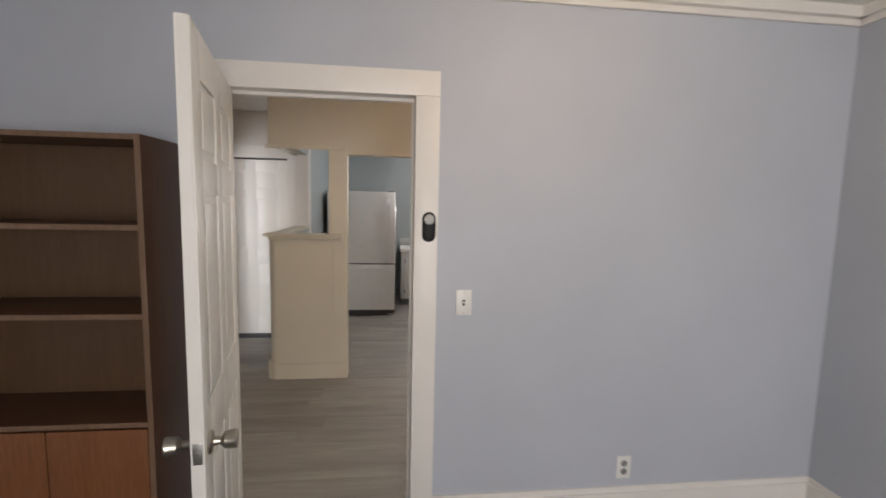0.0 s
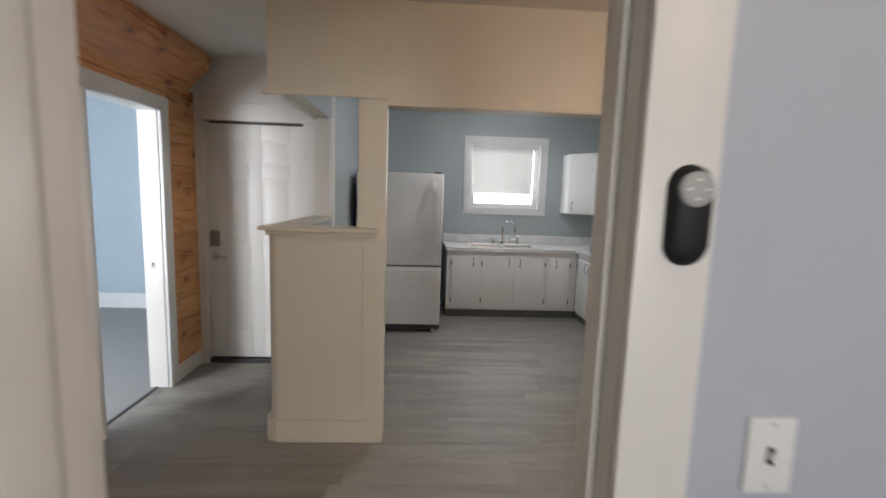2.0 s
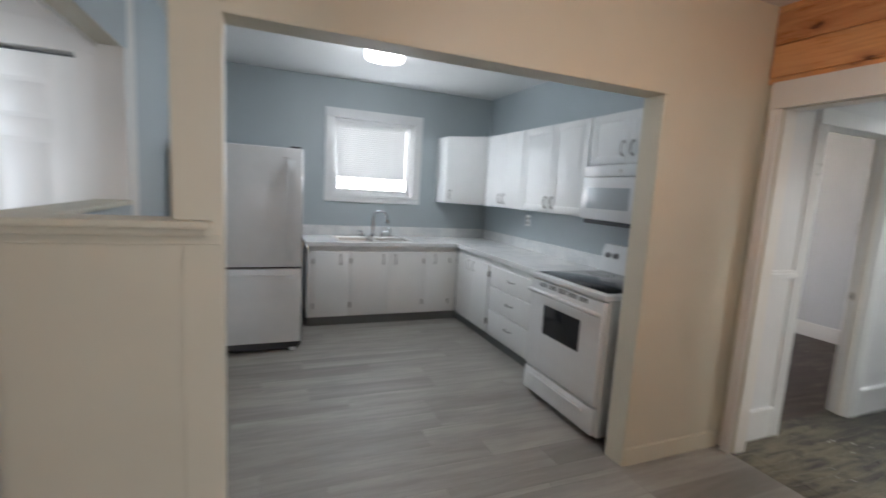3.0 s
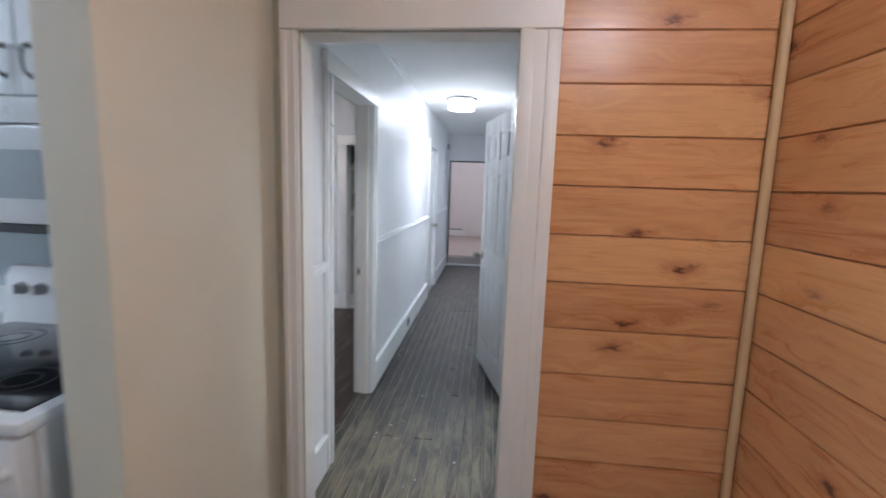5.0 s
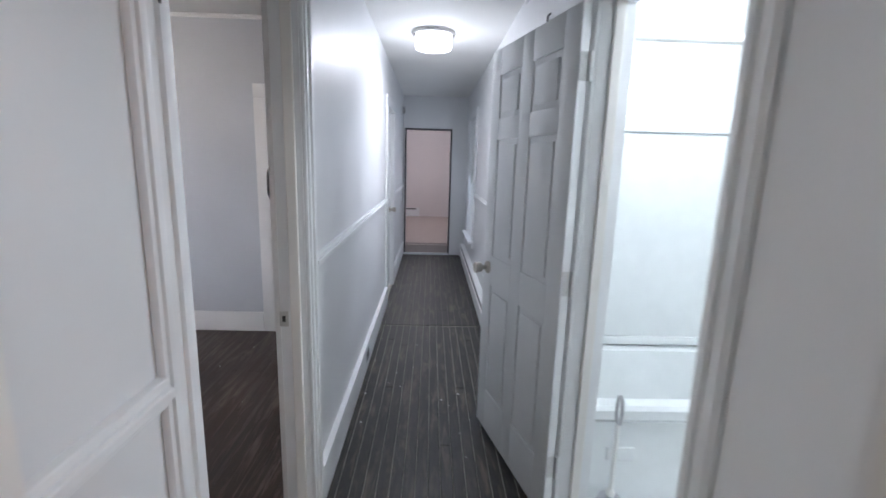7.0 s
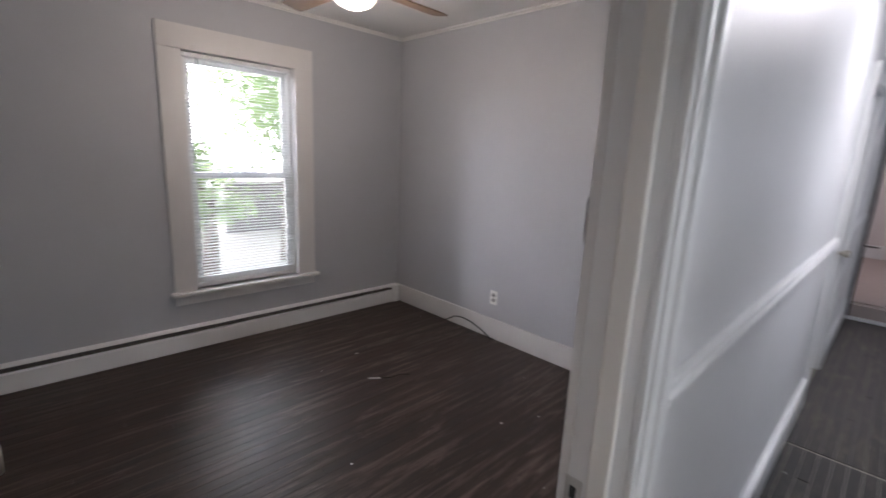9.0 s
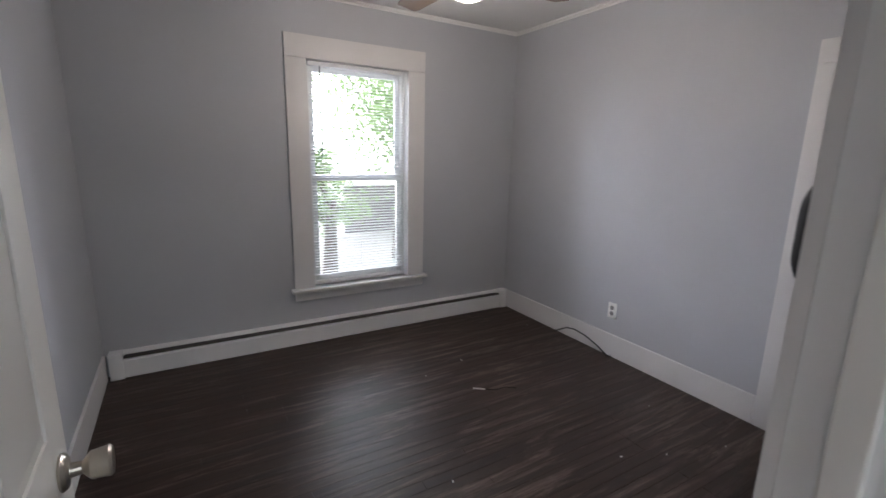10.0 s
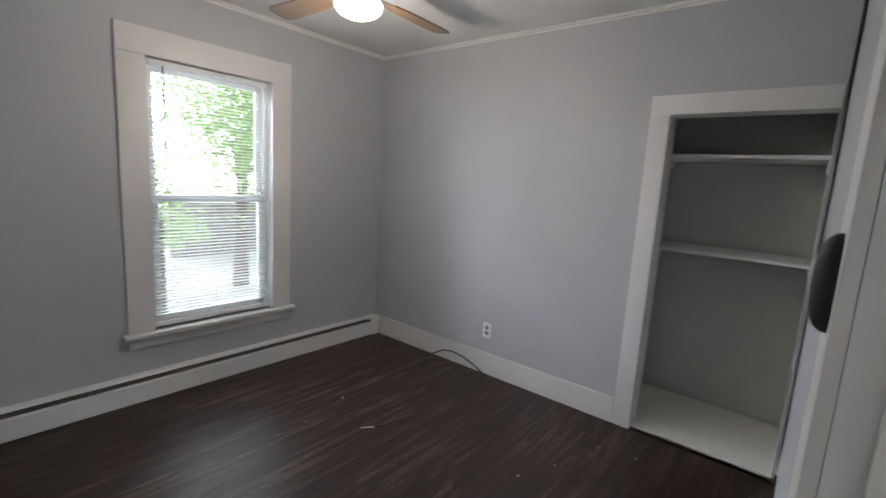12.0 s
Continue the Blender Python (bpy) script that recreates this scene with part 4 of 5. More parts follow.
def outlet(m, label, switch=False):
    root = thing("light_switch" if switch else "wall_outlet", m, label, "switch" if switch else "outlet")
    bm = bmesh.new()
    box(bm, (-0.036, -0.006, -0.058), (0.036, 0, 0.058), 0.004)
    part("cover_plate", bm, M_PLATE, root)
    if switch:
        bm = bmesh.new()
        box(bm, (-0.006, -0.0075, -0.013), (0.006, -0.004, 0.013), 0.001)
        part("slot", bm, M_SLOT, root)
        bm = bmesh.new()
        box(bm, (-0.004, -0.016, -0.004), (0.004, -0.005, 0.006), 0.002)
        part("toggle", bm, M_PLATE, root)
    else:
        for z in (-0.021, 0.021):
            bm = bmesh.new()
            turned(bm, [(0.0165, 0), (0.0165, 0.003), (0.001, 0.0031)], pose(0, -0.005, z, 90), 14)
            f = part("socket", bm, M_SOCKET, root, "socket face, darker grey than its plate")
            for x in (-0.006, 0.006):
                bm = bmesh.new()
                box(bm, (x - 0.001, -0.0086, z - 0.002), (x + 0.001, -0.0078, z + 0.006))
                part("slot", bm, M_SLOT, f)
    for z in (-0.048, 0.048) if switch else (0.0,):
        bm = bmesh.new()
        turned(bm, [(0.003, 0), (0.003, 0.001), (0.0005, 0.0012)], pose(0, -0.0058, z, 90), 8)
        part("screw", bm, M_STEEL, root)


outlet(pose(0.382, 2.03, 1.135), "white toggle light switch on the blue-grey wall", True)
outlet(pose(1.208, 2.03, 0.30), "white double outlet above the baseboard")
outlet(pose(5.71, 5.89, 0.34, 0, 0, -90), "white double outlet on the bedroom wall")
outlet(pose(2.42, 6.35, 1.17, 0, 0, -90), "white outlet above the kitchen counter")


def remote(m, label, dial=True, r0=0.030, deep=0.018):
    """A black oval wall holder with a grey round remote at its top; faces local -y."""
    root = thing("fan_remote", m, label, "remote control")
    bm = bmesh.new()
    pts = [(r0 * math.cos(a), r0 * math.sin(a) + (0.036 if math.sin(a) >= 0 else -0.036)) for a in [2 * math.pi * k / 28 for k in range(28)]]
    rows = [[bm.verts.new((x * k, -deep * d, z * k)) for x, z in pts] for k, d in ((1.0, 0.0), (0.98, 0.30), (0.90, 0.58), (0.74, 0.80), (0.48, 0.94), (0.15, 1.0))]
    for u, v in zip(rows, rows[1:]):
        for k in range(28):
            bm.faces.new((u[k], u[(k + 1) % 28], v[(k + 1) % 28], v[k]))
    bm.faces.new(list(reversed(rows[0]))), bm.faces.new(rows[-1])
    part("holder", bm, M_BLACK, root)
    if not dial:
        return
    bm = bmesh.new()
    turned(bm, [(0.0225, 0), (0.0225, 0.006), (0.020, 0.008), (0.003, 0.0085)], pose(0, -0.0125, 0.034, 90), 24)
    part("dial", bm, plain("dial_grey", (0.45, 0.45, 0.44), 0.4), root, "round grey button face")
    for k in range(4):
        bm = bmesh.new()
        a = k * math.pi / 2
        box(bm, (0.012 * math.cos(a) - 0.003, -0.0222, 0.034 + 0.012 * math.sin(a) - 0.0015), (0.012 * math.cos(a) + 0.003, -0.0205, 0.034 + 0.012 * math.sin(a) + 0.0015))
        part("button", bm, M_PLATE, root)


remote(pose(0.215, 2.012, 1.477), "black oval remote in a holder on the door casing")
remote(pose(3.715, 4.085, 1.345, 0, 0, 180), "black oval remote in a holder on the bedroom door casing", False, 0.030, 0.024)

# ---------------------------------------------------------------- kitchen
def marble(name):
    n = Nodes(name, 0.25)
    v = n.coords()
    a = n.noise(v, 5, 7, 0.65, 1.2)
    b = n.noise(v, 40, 4, 0.6)
    col = n.mix(n.ramp(a, [(0.42, (0, 0, 0)), (0.60, (1, 1, 1))]), (0.80, 0.81, 0.80), (0.68, 0.70, 0.70))
    n.color(n.mix(n.ramp(b, [(0.5, (0, 0, 0)), (0.72, (0.5, 0.5, 0.5))]), col, (0.82, 0.82, 0.81)))
    return n.mat


M_MARBLE = marble("laminate_marble")
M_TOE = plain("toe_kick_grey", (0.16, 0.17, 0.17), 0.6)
HINGE = plain("dark_hinge", (0.10, 0.09, 0.08), 0.4)


M_PEWTER = metal("aged_pewter", (0.22, 0.21, 0.20), 0.32)


def pull(parent, m):
    """A small bow handle, upright along local z, standing out along -y."""
    bm = bmesh.new()
    tube(bm, [(0, 0, -0.045), (0, -0.014, -0.043), (0, -0.024, -0.025), (0, -0.026, 0), (0, -0.024, 0.025), (0, -0.014, 0.043), (0, 0, 0.045)], 0.0045, 7)
    for z in (-0.045, 0.045):
        box(bm, (-0.007, -0.004, z - 0.010), (0.007, 0, z + 0.010), 0.003)
    h = part("handle", bm, M_PEWTER, parent, "dark metal bow handle")
    h.matrix_basis = m
    return h


def cabinet(name, m, w, d, z0, z1, fronts, label, body_mat=None, framed=False, hinge=True):
    """A cabinet unit: local x along the front, y inwards, front at y = 0. fronts: (x0, x1, z0, z1, handle x, handle z, lying)."""
    root = thing(name, m, label, "cabinet")
    bm = bmesh.new()
    box(bm, (0, 0, z0), (w, d, z1), 0.002)
    part("body", bm, body_mat or M_CAB, root)
    for x0, x1, a, b, hx, hz, lying in fronts:
        bm = bmesh.new()
        box(bm, (x0, -0.018, a), (x1, -0.001, b), 0.004)
        if framed:
            for lo, hi in (((x0, -0.024, a), (x0 + 0.055, -0.017, b)), ((x1 - 0.055, -0.024, a), (x1, -0.017, b)), ((x0 + 0.05, -0.024, a), (x1 - 0.05, -0.017, a + 0.055)), ((x0 + 0.05, -0.024, b - 0.055), (x1 - 0.05, -0.017, b))):
                box(bm, lo, hi, 0.003)
        dr = part("drawer_front" if lying else "door", bm, M_CAB, root)
        if hx is not None:
            pull(dr, pose(hx, -0.024 if framed else -0.018, hz, 0, 90 if lying else 0))
        if hinge and not lying:
            ex = x0 if abs(hx - x0) > abs(hx - x1) else x1
            for z in (a + 0.09, b - 0.09):
                bm = bmesh.new()
                box(bm, (ex - 0.006, -0.021, z - 0.028), (ex + 0.006, -0.0005, z + 0.028), 0.002)
                part("hinge", bm, HINGE, dr, "small dark hinge")
    return root


CT = 0.865
for x0, x1, doors in ((0.20, 0.61, [(0.055, 0.395, 0.32)]), (0.612, 1.43, [(0.012, 0.405, 0.345), (0.412, 0.79, 0.475)]), (1.432, 1.80, [(0.03, 0.275, 0.10)])):
    cabinet("base_cabinet", pose(x0, 6.755, 0), x1 - x0, 0.61, 0.10, CT - 0.04, [(a, b, 0.13, 0.765, h, 0.69, False) for a, b, h in doors], "white painted base cabinet with slab doors")
cabinet("base_cabinet", pose(1.80, 6.73, 0, 0, 0, -90), 0.78, 0.61, 0.10, CT - 0.04, [(0.03, 0.385, 0.13, 0.765, 0.33, 0.69, False), (0.39, 0.765, 0.13, 0.765, 0.445, 0.69, False)], "white painted base cabinet with slab doors")
cabinet("drawer_cabinet", pose(1.80, 5.945, 0, 0, 0, -90), 0.965, 0.61, 0.10, CT - 0.04, [(0.015, 0.94, 0.585, 0.765, 0.40, 0.685, True), (0.015, 0.94, 0.365, 0.57, 0.40, 0.475, True), (0.015, 0.94, 0.13, 0.35, 0.40, 0.25, True)], "white painted cabinet with three drawers")
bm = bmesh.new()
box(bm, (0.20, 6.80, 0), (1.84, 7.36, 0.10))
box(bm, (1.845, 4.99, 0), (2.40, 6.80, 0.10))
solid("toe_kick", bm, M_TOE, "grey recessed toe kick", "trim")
# worktop with a hole for the sink
top = thing("worktop", Matrix(), "white marble-look laminate worktop with low backsplash", "worktop")
bm = bmesh.new()
sx0, sx1, sy0, sy1 = 0.50, 1.31, 6.83, 7.27
for lo, hi in (((0.18, 6.725), (1.77, sy0)), ((0.18, sy1), (2.42, 7.38)), ((0.18, sy0), (sx0, sy1)), ((sx1, sy0), (1.77, sy1)), ((1.77, 4.985), (2.42, sy1))):
    box(bm, (*lo, CT - 0.038), (*hi, CT))
part("slab", bm, M_MARBLE, top, smooth=False)
bm = bmesh.new()
box(bm, (0.18, 7.36, CT), (2.40, 7.38, CT + 0.11), 0.004)
box(bm, (2.40, 4.985, CT), (2.42, 7.36, CT + 0.11), 0.004)
part("backsplash", bm, M_MARBLE, top)
# sink and faucet
sink = thing("kitchen_sink", pose(0, 0, CT), "double-bowl stainless steel sink set in the worktop", "sink")
for a, b in ((0.52, 0.885), (0.925, 1.29)):
    bm = bmesh.new()
    vs = []
    for inset, z in ((0.0, 0.006), (0.012, -0.002), (0.03, -0.13), (0.05, -0.15)):
        vs.append([bm.verts.new(p) for p in ((a + inset, 6.85 + inset, z), (b - inset, 6.85 + inset, z), (b - inset, 7.18 - inset, z), (a + inset, 7.18 - inset, z))])
    for p, q in zip(vs, vs[1:]):
        for k in range(4):
            bm.faces.new((p[k], p[(k + 1) % 4], q[(k + 1) % 4], q[k]))
    bm.faces.new(vs[-1])
    part("bowl", bm, M_STEEL, sink, smooth=False)
bm = bmesh.new()
for lo, hi in (((0.485, 6.815), (1.325, 6.85)), ((0.485, 7.18), (1.325, 7.285)), ((0.485, 6.85), (0.52, 7.18)), ((1.29, 6.85), (1.325, 7.18)), ((0.885, 6.85), (0.925, 7.18))):
    box(bm, (*lo, -0.001), (*hi, 0.006), 0.003)
part("rim", bm, M_STEEL, sink)
fau = thing("faucet", pose(0.95, 7.235, CT + 0.006), "chrome gooseneck faucet with two handles and a sprayer", "faucet")
bm = bmesh.new()
turned(bm, [(0.022, 0), (0.020, 0.03), (0.012, 0.04)], n=14)
arc = [(0, 0, 0.03), (0, 0, 0.17)] + [(0, -0.075 + 0.075 * math.cos(a), 0.17 + 0.075 * math.sin(a)) for a in [k * math.pi / 8 for k in range(1, 9)]] + [(0, -0.15, 0.13)]
arc = [(p[1] * -0.75, p[1] * 0.65, p[2]) for p in arc]
tube(bm, [(1.2 * p[0], 1.2 * p[1], 1.2 * p[2]) for p in arc], 0.012, 9)
part("spout", bm, M_CHROME, fau)
for x in (-0.12, 0.11):
    bm = bmesh.new()
    turned(bm, [(0.022, 0), (0.018, 0.02), (0.013, 0.045), (0.016, 0.055), (0.004, 0.06)], pose(x, 0, 0), 12)
    tube(bm, [(x, 0, 0.052), (x + (0.03 if x > 0 else -0.03), -0.02, 0.060), (x + (0.055 if x > 0 else -0.055), -0.035, 0.062)], 0.006, 7)
    part("handle", bm, M_CHROME, fau)
bm = bmesh.new()
turned(bm, [(0.016, 0), (0.014, 0.02), (0.012, 0.07), (0.016, 0.10), (0.004, 0.11)], pose(0.2, 0.0, 0), 12)
part("sprayer", bm, M_CHROME, fau)
# wall cabinets
ZU0, ZU1 = 1.295, 2.045
corner = thing("corner_wall_cabinet", Matrix(), "white angled corner wall cabinet", "cabinet")
bm = bmesh.new()
prism(bm, [(1.735, 7.38), (1.735, 7.07), (2.09, 6.715), (2.42, 6.715), (2.42, 7.38)], ZU0, ZU1, "z")
part("body", bm, M_CAB, corner, smooth=False)
bm = bmesh.new()
box(bm, (0.012, -0.018, ZU0 + 0.012), (0.49, -0.001, ZU1 - 0.012), 0.004)
d_ = part("door", bm, M_CAB, corner)
d_.matrix_basis = pose(1.735, 7.07, 0, 0, 0, -45)
pull(d_, pose(0.07, -0.018, ZU0 + 0.10))
cabinet("wall_cabinet", pose(2.09, 6.712, 0, 0, 0, -90), 0.742, 0.33, ZU0, ZU1, [(0.01, 0.367, ZU0 + 0.01, ZU1 - 0.01, 0.325, ZU0 + 0.09, False), (0.373, 0.732, ZU0 + 0.01, ZU1 - 0.01, 0.415, ZU0 + 0.09, False)], "white painted wall cabinet with two doors", hinge=False)
cabinet("wall_cabinet", pose(2.09, 5.968, 0, 0, 0, -90), 0.925, 0.33, ZU0, ZU1, [(0.01, 0.459, ZU0 + 0.01, ZU1 - 0.01, 0.415, ZU0 + 0.09, False), (0.465, 0.915, ZU0 + 0.01, ZU1 - 0.01, 0.51, ZU0 + 0.09, False)], "white wall cabinet with two framed doors", framed=True, hinge=False)
cabinet("wall_cabinet", pose(2.09, 5.04, 0, 0, 0, -90), 0.76, 0.33, 1.68, ZU1, [(0.01, 0.377, 1.69, ZU1 - 0.01, 0.335, 1.79, False), (0.383, 0.75, 1.69, ZU1 - 0.01, 0.425, 1.79, False)], "short white wall cabinet over the microwave", framed=True, hinge=False)
# microwave
mw = thing("microwave", pose(2.04, 5.035, 1.285, 0, 0, -90), "white over-range microwave hung under a wall cabinet", "microwave")
bm = bmesh.new()
box(bm, (0, 0.02, 0), (0.755, 0.38, 0.392), 0.006)
part("case", bm, M_WHITE, mw)
bm = bmesh.new()
box(bm, (0, -0.004, 0.315), (0.755, 0.02, 0.392), 0.006)
part("vent_panel", bm, M_WHITE, mw)
bm = bmesh.new()
box(bm, (0, -0.012, 0.005), (0.56, 0.02, 0.308), 0.010)
dr = part("door", bm, M_WHITE, mw)
bm = bmesh.new()
box(bm, (0.06, -0.0145, 0.085), (0.47, -0.011, 0.235), 0.002)
part("window", bm, plain("microwave_window", (0.46, 0.50, 0.52), 0.2), dr, "grey tinted window")
bm = bmesh.new()
box(bm, (0.565, -0.008, 0.005), (0.755, 0.02, 0.308), 0.006)
part("control_panel", bm, M_WHITE, mw)
bm = bmesh.new()
box(bm, (0.585, -0.0095, 0.235), (0.735, -0.0075, 0.285), 0.001)
part("display", bm, M_BLACK, mw)
bm = bmesh.new()
turned(bm, [(0.014, 0), (0.014, 0.002), (0.001, 0.0022)], pose(0.36, -0.004, 0.352, 90), 14)
part("badge", bm, M_STEEL, mw)
bm = bmesh.new()
box(bm, (0.012, 0.012, -0.028), (0.743, 0.37, 0.001), 0.004)
part("underside_grille", bm, M_DGREY, mw)
# range
st = thing("kitchen_range", pose(1.60, 4.965, 0, 0, 0, -90), "white electric range with a black glass cooktop", "range")
W = 0.755
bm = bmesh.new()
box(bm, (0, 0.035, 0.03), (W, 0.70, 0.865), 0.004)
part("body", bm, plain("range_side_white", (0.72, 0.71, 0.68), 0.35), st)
bm = bmesh.new()
box(bm, (-0.005, -0.01, 0.865), (W + 0.005, 0.70, 0.90), 0.012)
part("cooktop_rim", bm, M_WHITE, st)
bm = bmesh.new()
box(bm, (0.035, 0.04, 0.899), (W - 0.035, 0.62, 0.904), 0.002)
gt_ = part("glass_top", bm, M_GLASSTOP, st, "glossy black glass cooktop")
M_BURN = plain("burner_grey", (0.06, 0.06, 0.065), 0.15)
for x, y, r in ((0.20, 0.18, 0.10), (0.55, 0.18, 0.085), (0.20, 0.46, 0.085), (0.55, 0.46, 0.10)):
    bm = bmesh.new()
    for q in (r, r * 0.55):
        n = 32
        a_ = [bm.verts.new((x + q * math.cos(2 * math.pi * k / n), y + q * math.sin(2 * math.pi * k / n), 0.9045)) for k in range(n)]
        b_ = [bm.verts.new((x + (q - 0.006) * math.cos(2 * math.pi * k / n), y + (q - 0.006) * math.sin(2 * math.pi * k / n), 0.9045)) for k in range(n)]
        for k in range(n):
            bm.faces.new((a_[k], a_[(k + 1) % n], b_[(k + 1) % n], b_[k]))
    part("burner_ring", bm, M_BURN, gt_)
bm = bmesh.new()
prism(bm, [(0.60, 0.90), (0.62, 1.07), (0.645, 1.105), (0.70, 1.105), (0.70, 0.90)], 0, W, "x")
bg = part("back_guard", bm, M_WHITE, st)
M_KNOB = plain("range_knob_grey", (0.42, 0.42, 0.43), 0.35)
for k, x in enumerate((0.07, 0.15, 0.60, 0.68)):
    bm = bmesh.new()
    turned(bm, [(0.024, 0), (0.022, 0.012), (0.019, 0.016), (0.001, 0.017)], pose(x, 0.617, 1.03, 97), 16)
    box(bm, (x - 0.004, 0.585, 1.012), (x + 0.004, 0.605, 1.048), 0.002)
    part("knob", bm, M_KNOB if k < 2 else M_WHITE, bg)
bm = bmesh.new()
box(bm, (0.27, 0.607, 1.0), (0.49, 0.614, 1.06), 0.002)
part("clock_panel", bm, M_BLACK, bg)
bm = bmesh.new()
box(bm, (0.01, -0.008, 0.225), (W - 0.01, 0.034, 0.855), 0.012)
od = part("oven_door", bm, M_WHITE, st)
bm = bmesh.new()
box(bm, (0.19, -0.0105, 0.50), (W - 0.19, -0.006, 0.70), 0.02)
part("oven_window", bm, plain("oven_glass", (0.02, 0.022, 0.025), 0.1), od, "dark oven window")
bm = bmesh.new()
tube(bm, [(0.04, -0.005, 0.775), (0.05, -0.042, 0.785), (0.10, -0.052, 0.79), (W / 2, -0.056, 0.792), (W - 0.10, -0.052, 0.79), (W - 0.05, -0.042, 0.785), (W - 0.04, -0.005, 0.775)], 0.014, 10)
part("oven_handle", bm, M_WHITE, od)
for g_ in range(5):
    for r_ in range(3):
        bm = bmesh.new()
        x = 0.12 + g_ * 0.105
        box(bm, (x, -0.0095, 0.820 + r_ * 0.010), (x + 0.075, -0.0075, 0.825 + r_ * 0.010))
        part("vent_slot", bm, M_SLOT, od)
bm = bmesh.new()
box(bm, (0.01, -0.006, 0.045), (W - 0.01, 0.034, 0.212), 0.012)
dr = part("storage_drawer", bm, M_WHITE, st)
bm = bmesh.new()
box(bm, (0.10, -0.022, 0.158), (W - 0.10, -0.004, 0.180), 0.009)
part("drawer_grip", bm, M_WHITE, dr)
for x in (0.05, W - 0.05):
    for y in (0.08, 0.64):
        bm = bmesh.new()
        rod(bm, (x, y, 0.0), (x, y, 0.031), 0.015)
        part("foot", bm, M_BLACK, st)

# refrigerator
fr = thing("refrigerator", pose(-0.80, 6.12, 0), "white bottom-freezer refrigerator with dark sides", "refrigerator")
FW, FH = 0.90, 1.70
bm = bmesh.new()
box(bm, (0, 0.06, 0.03), (FW, 0.80, FH - 0.015), 0.006)
part("case", bm, M_DGREY, fr, "dark grey cabinet sides")
bm = bmesh.new()
box(bm, (0, 0, 0.73), (FW, 0.062, FH), 0.014)
fd_ = part("fridge_door", bm, M_WHITE, fr)
bm = bmesh.new()
box(bm, (0, 0, 0.085), (FW, 0.062, 0.715), 0.014)
fz = part("freezer_drawer", bm, M_WHITE, fr)
def bow(lo, hi, rise, thick, n=16):
    """The outline of a flat bowed bar that leaves a face at lo and comes back to it at hi."""
    us = [k / n for k in range(n + 1)]
    lift = [rise * min(1.0, 3.2 * math.sin(math.pi * u) ** 0.8) * (0.82 + 0.18 * math.sin(math.pi * u)) for u in us]
    at = [lo + (hi - lo) * u for u in us]
    return [(-q - thick, a) for a, q in zip(at, lift)] + [(-max(q, -0.002), a) for a, q in zip(reversed(at), reversed(lift))]


bm = bmesh.new()
prism(bm, bow(0.78, 1.60, 0.036, 0.016), FW - 0.115, FW - 0.070, "x")
part("handle", bm, M_WHITE, fd_)
bm = bmesh.new()
prism(bm, [(a, y) for y, a in bow(0.05, FW - 0.05, 0.034, 0.016)], 0.635, 0.672, "z")
part("handle", bm, M_WHITE, fz)
bm = bmesh.new()
box(bm, (FW - 0.15, -0.0015, FH - 0.085), (FW - 0.11, 0.001, FH - 0.077))
part("badge", bm, M_STEEL, fd_)
bm = bmesh.new()
box(bm, (FW - 0.10, 0.02, FH), (FW - 0.02, 0.10, FH + 0.015), 0.005)
part("hinge_cover", bm, M_DGREY, fr)
bm = bmesh.new()
box(bm, (0.02, 0.035, 0.02), (FW - 0.02, 0.065, 0.08), 0.004)
part("base_grille", bm, M_DGREY, fr)
for x in (0.04, FW - 0.09):
    bm = bmesh.new()
    box(bm, (x, 0.03, 0.0), (x + 0.05, 0.09, 0.03), 0.004)
    part("foot", bm, M_WHITE, fr)

# ---------------------------------------------------------------- bookcase in the first room
def walnut(name, tones):
    n = Nodes(name, 0.4)
    v = n.coords((10, 10, 0.9))
    a = n.noise(v, 3, 6, 0.65, 0.6)
    b = n.noise(v, 14, 4, 0.6)
    col = n.mix(n.ramp(a, [(0.35, (0, 0, 0)), (0.65, (1, 1, 1))]), tones[0], tones[1])
    n.color(n.mix(n.ramp(b, [(0.45, (0, 0, 0)), (0.65, (0.5, 0.5, 0.5))]), col, tones[2]))
    n.rough(a, 0.32, 0.48)
    return n.mat


M_WAL = walnut("walnut_laminate", [(0.104, 0.047, 0.025), (0.134, 0.063, 0.033), (0.080, 0.036, 0.019)])
M_WALD = walnut("walnut_door", [(0.22, 0.082, 0.032), (0.27, 0.105, 0.044), (0.17, 0.062, 0.025)])
M_EDGE = walnut("shelf_edge", [(0.20, 0.12, 0.075), (0.25, 0.155, 0.10), (0.16, 0.095, 0.06)])
bc = thing("bookcase", pose(-1.62, 1.72, 0), "empty brown laminate bookcase with cupboard doors below", "bookcase")
BW, BD, BH = 0.815, 0.305, 1.797
for x in (0, BW - 0.02):
    bm = bmesh.new()
    box(bm, (x, 0.003, 0), (x + 0.02, BD, BH), 0.001)
    s = part("side_panel", bm, M_WAL, bc)
    bm = bmesh.new()
    box(bm, (x, 0, 0.0), (x + 0.02, 0.004, BH), 0.001)
    part("edge_band", bm, M_EDGE, s)
bm = bmesh.new()
box(bm, (0.02, BD - 0.01, 0.05), (BW - 0.02, BD, BH - 0.002))
part("back_panel", bm, walnut("walnut_back", [(0.120, 0.066, 0.036), (0.142, 0.080, 0.043), (0.100, 0.054, 0.030)]), bc)
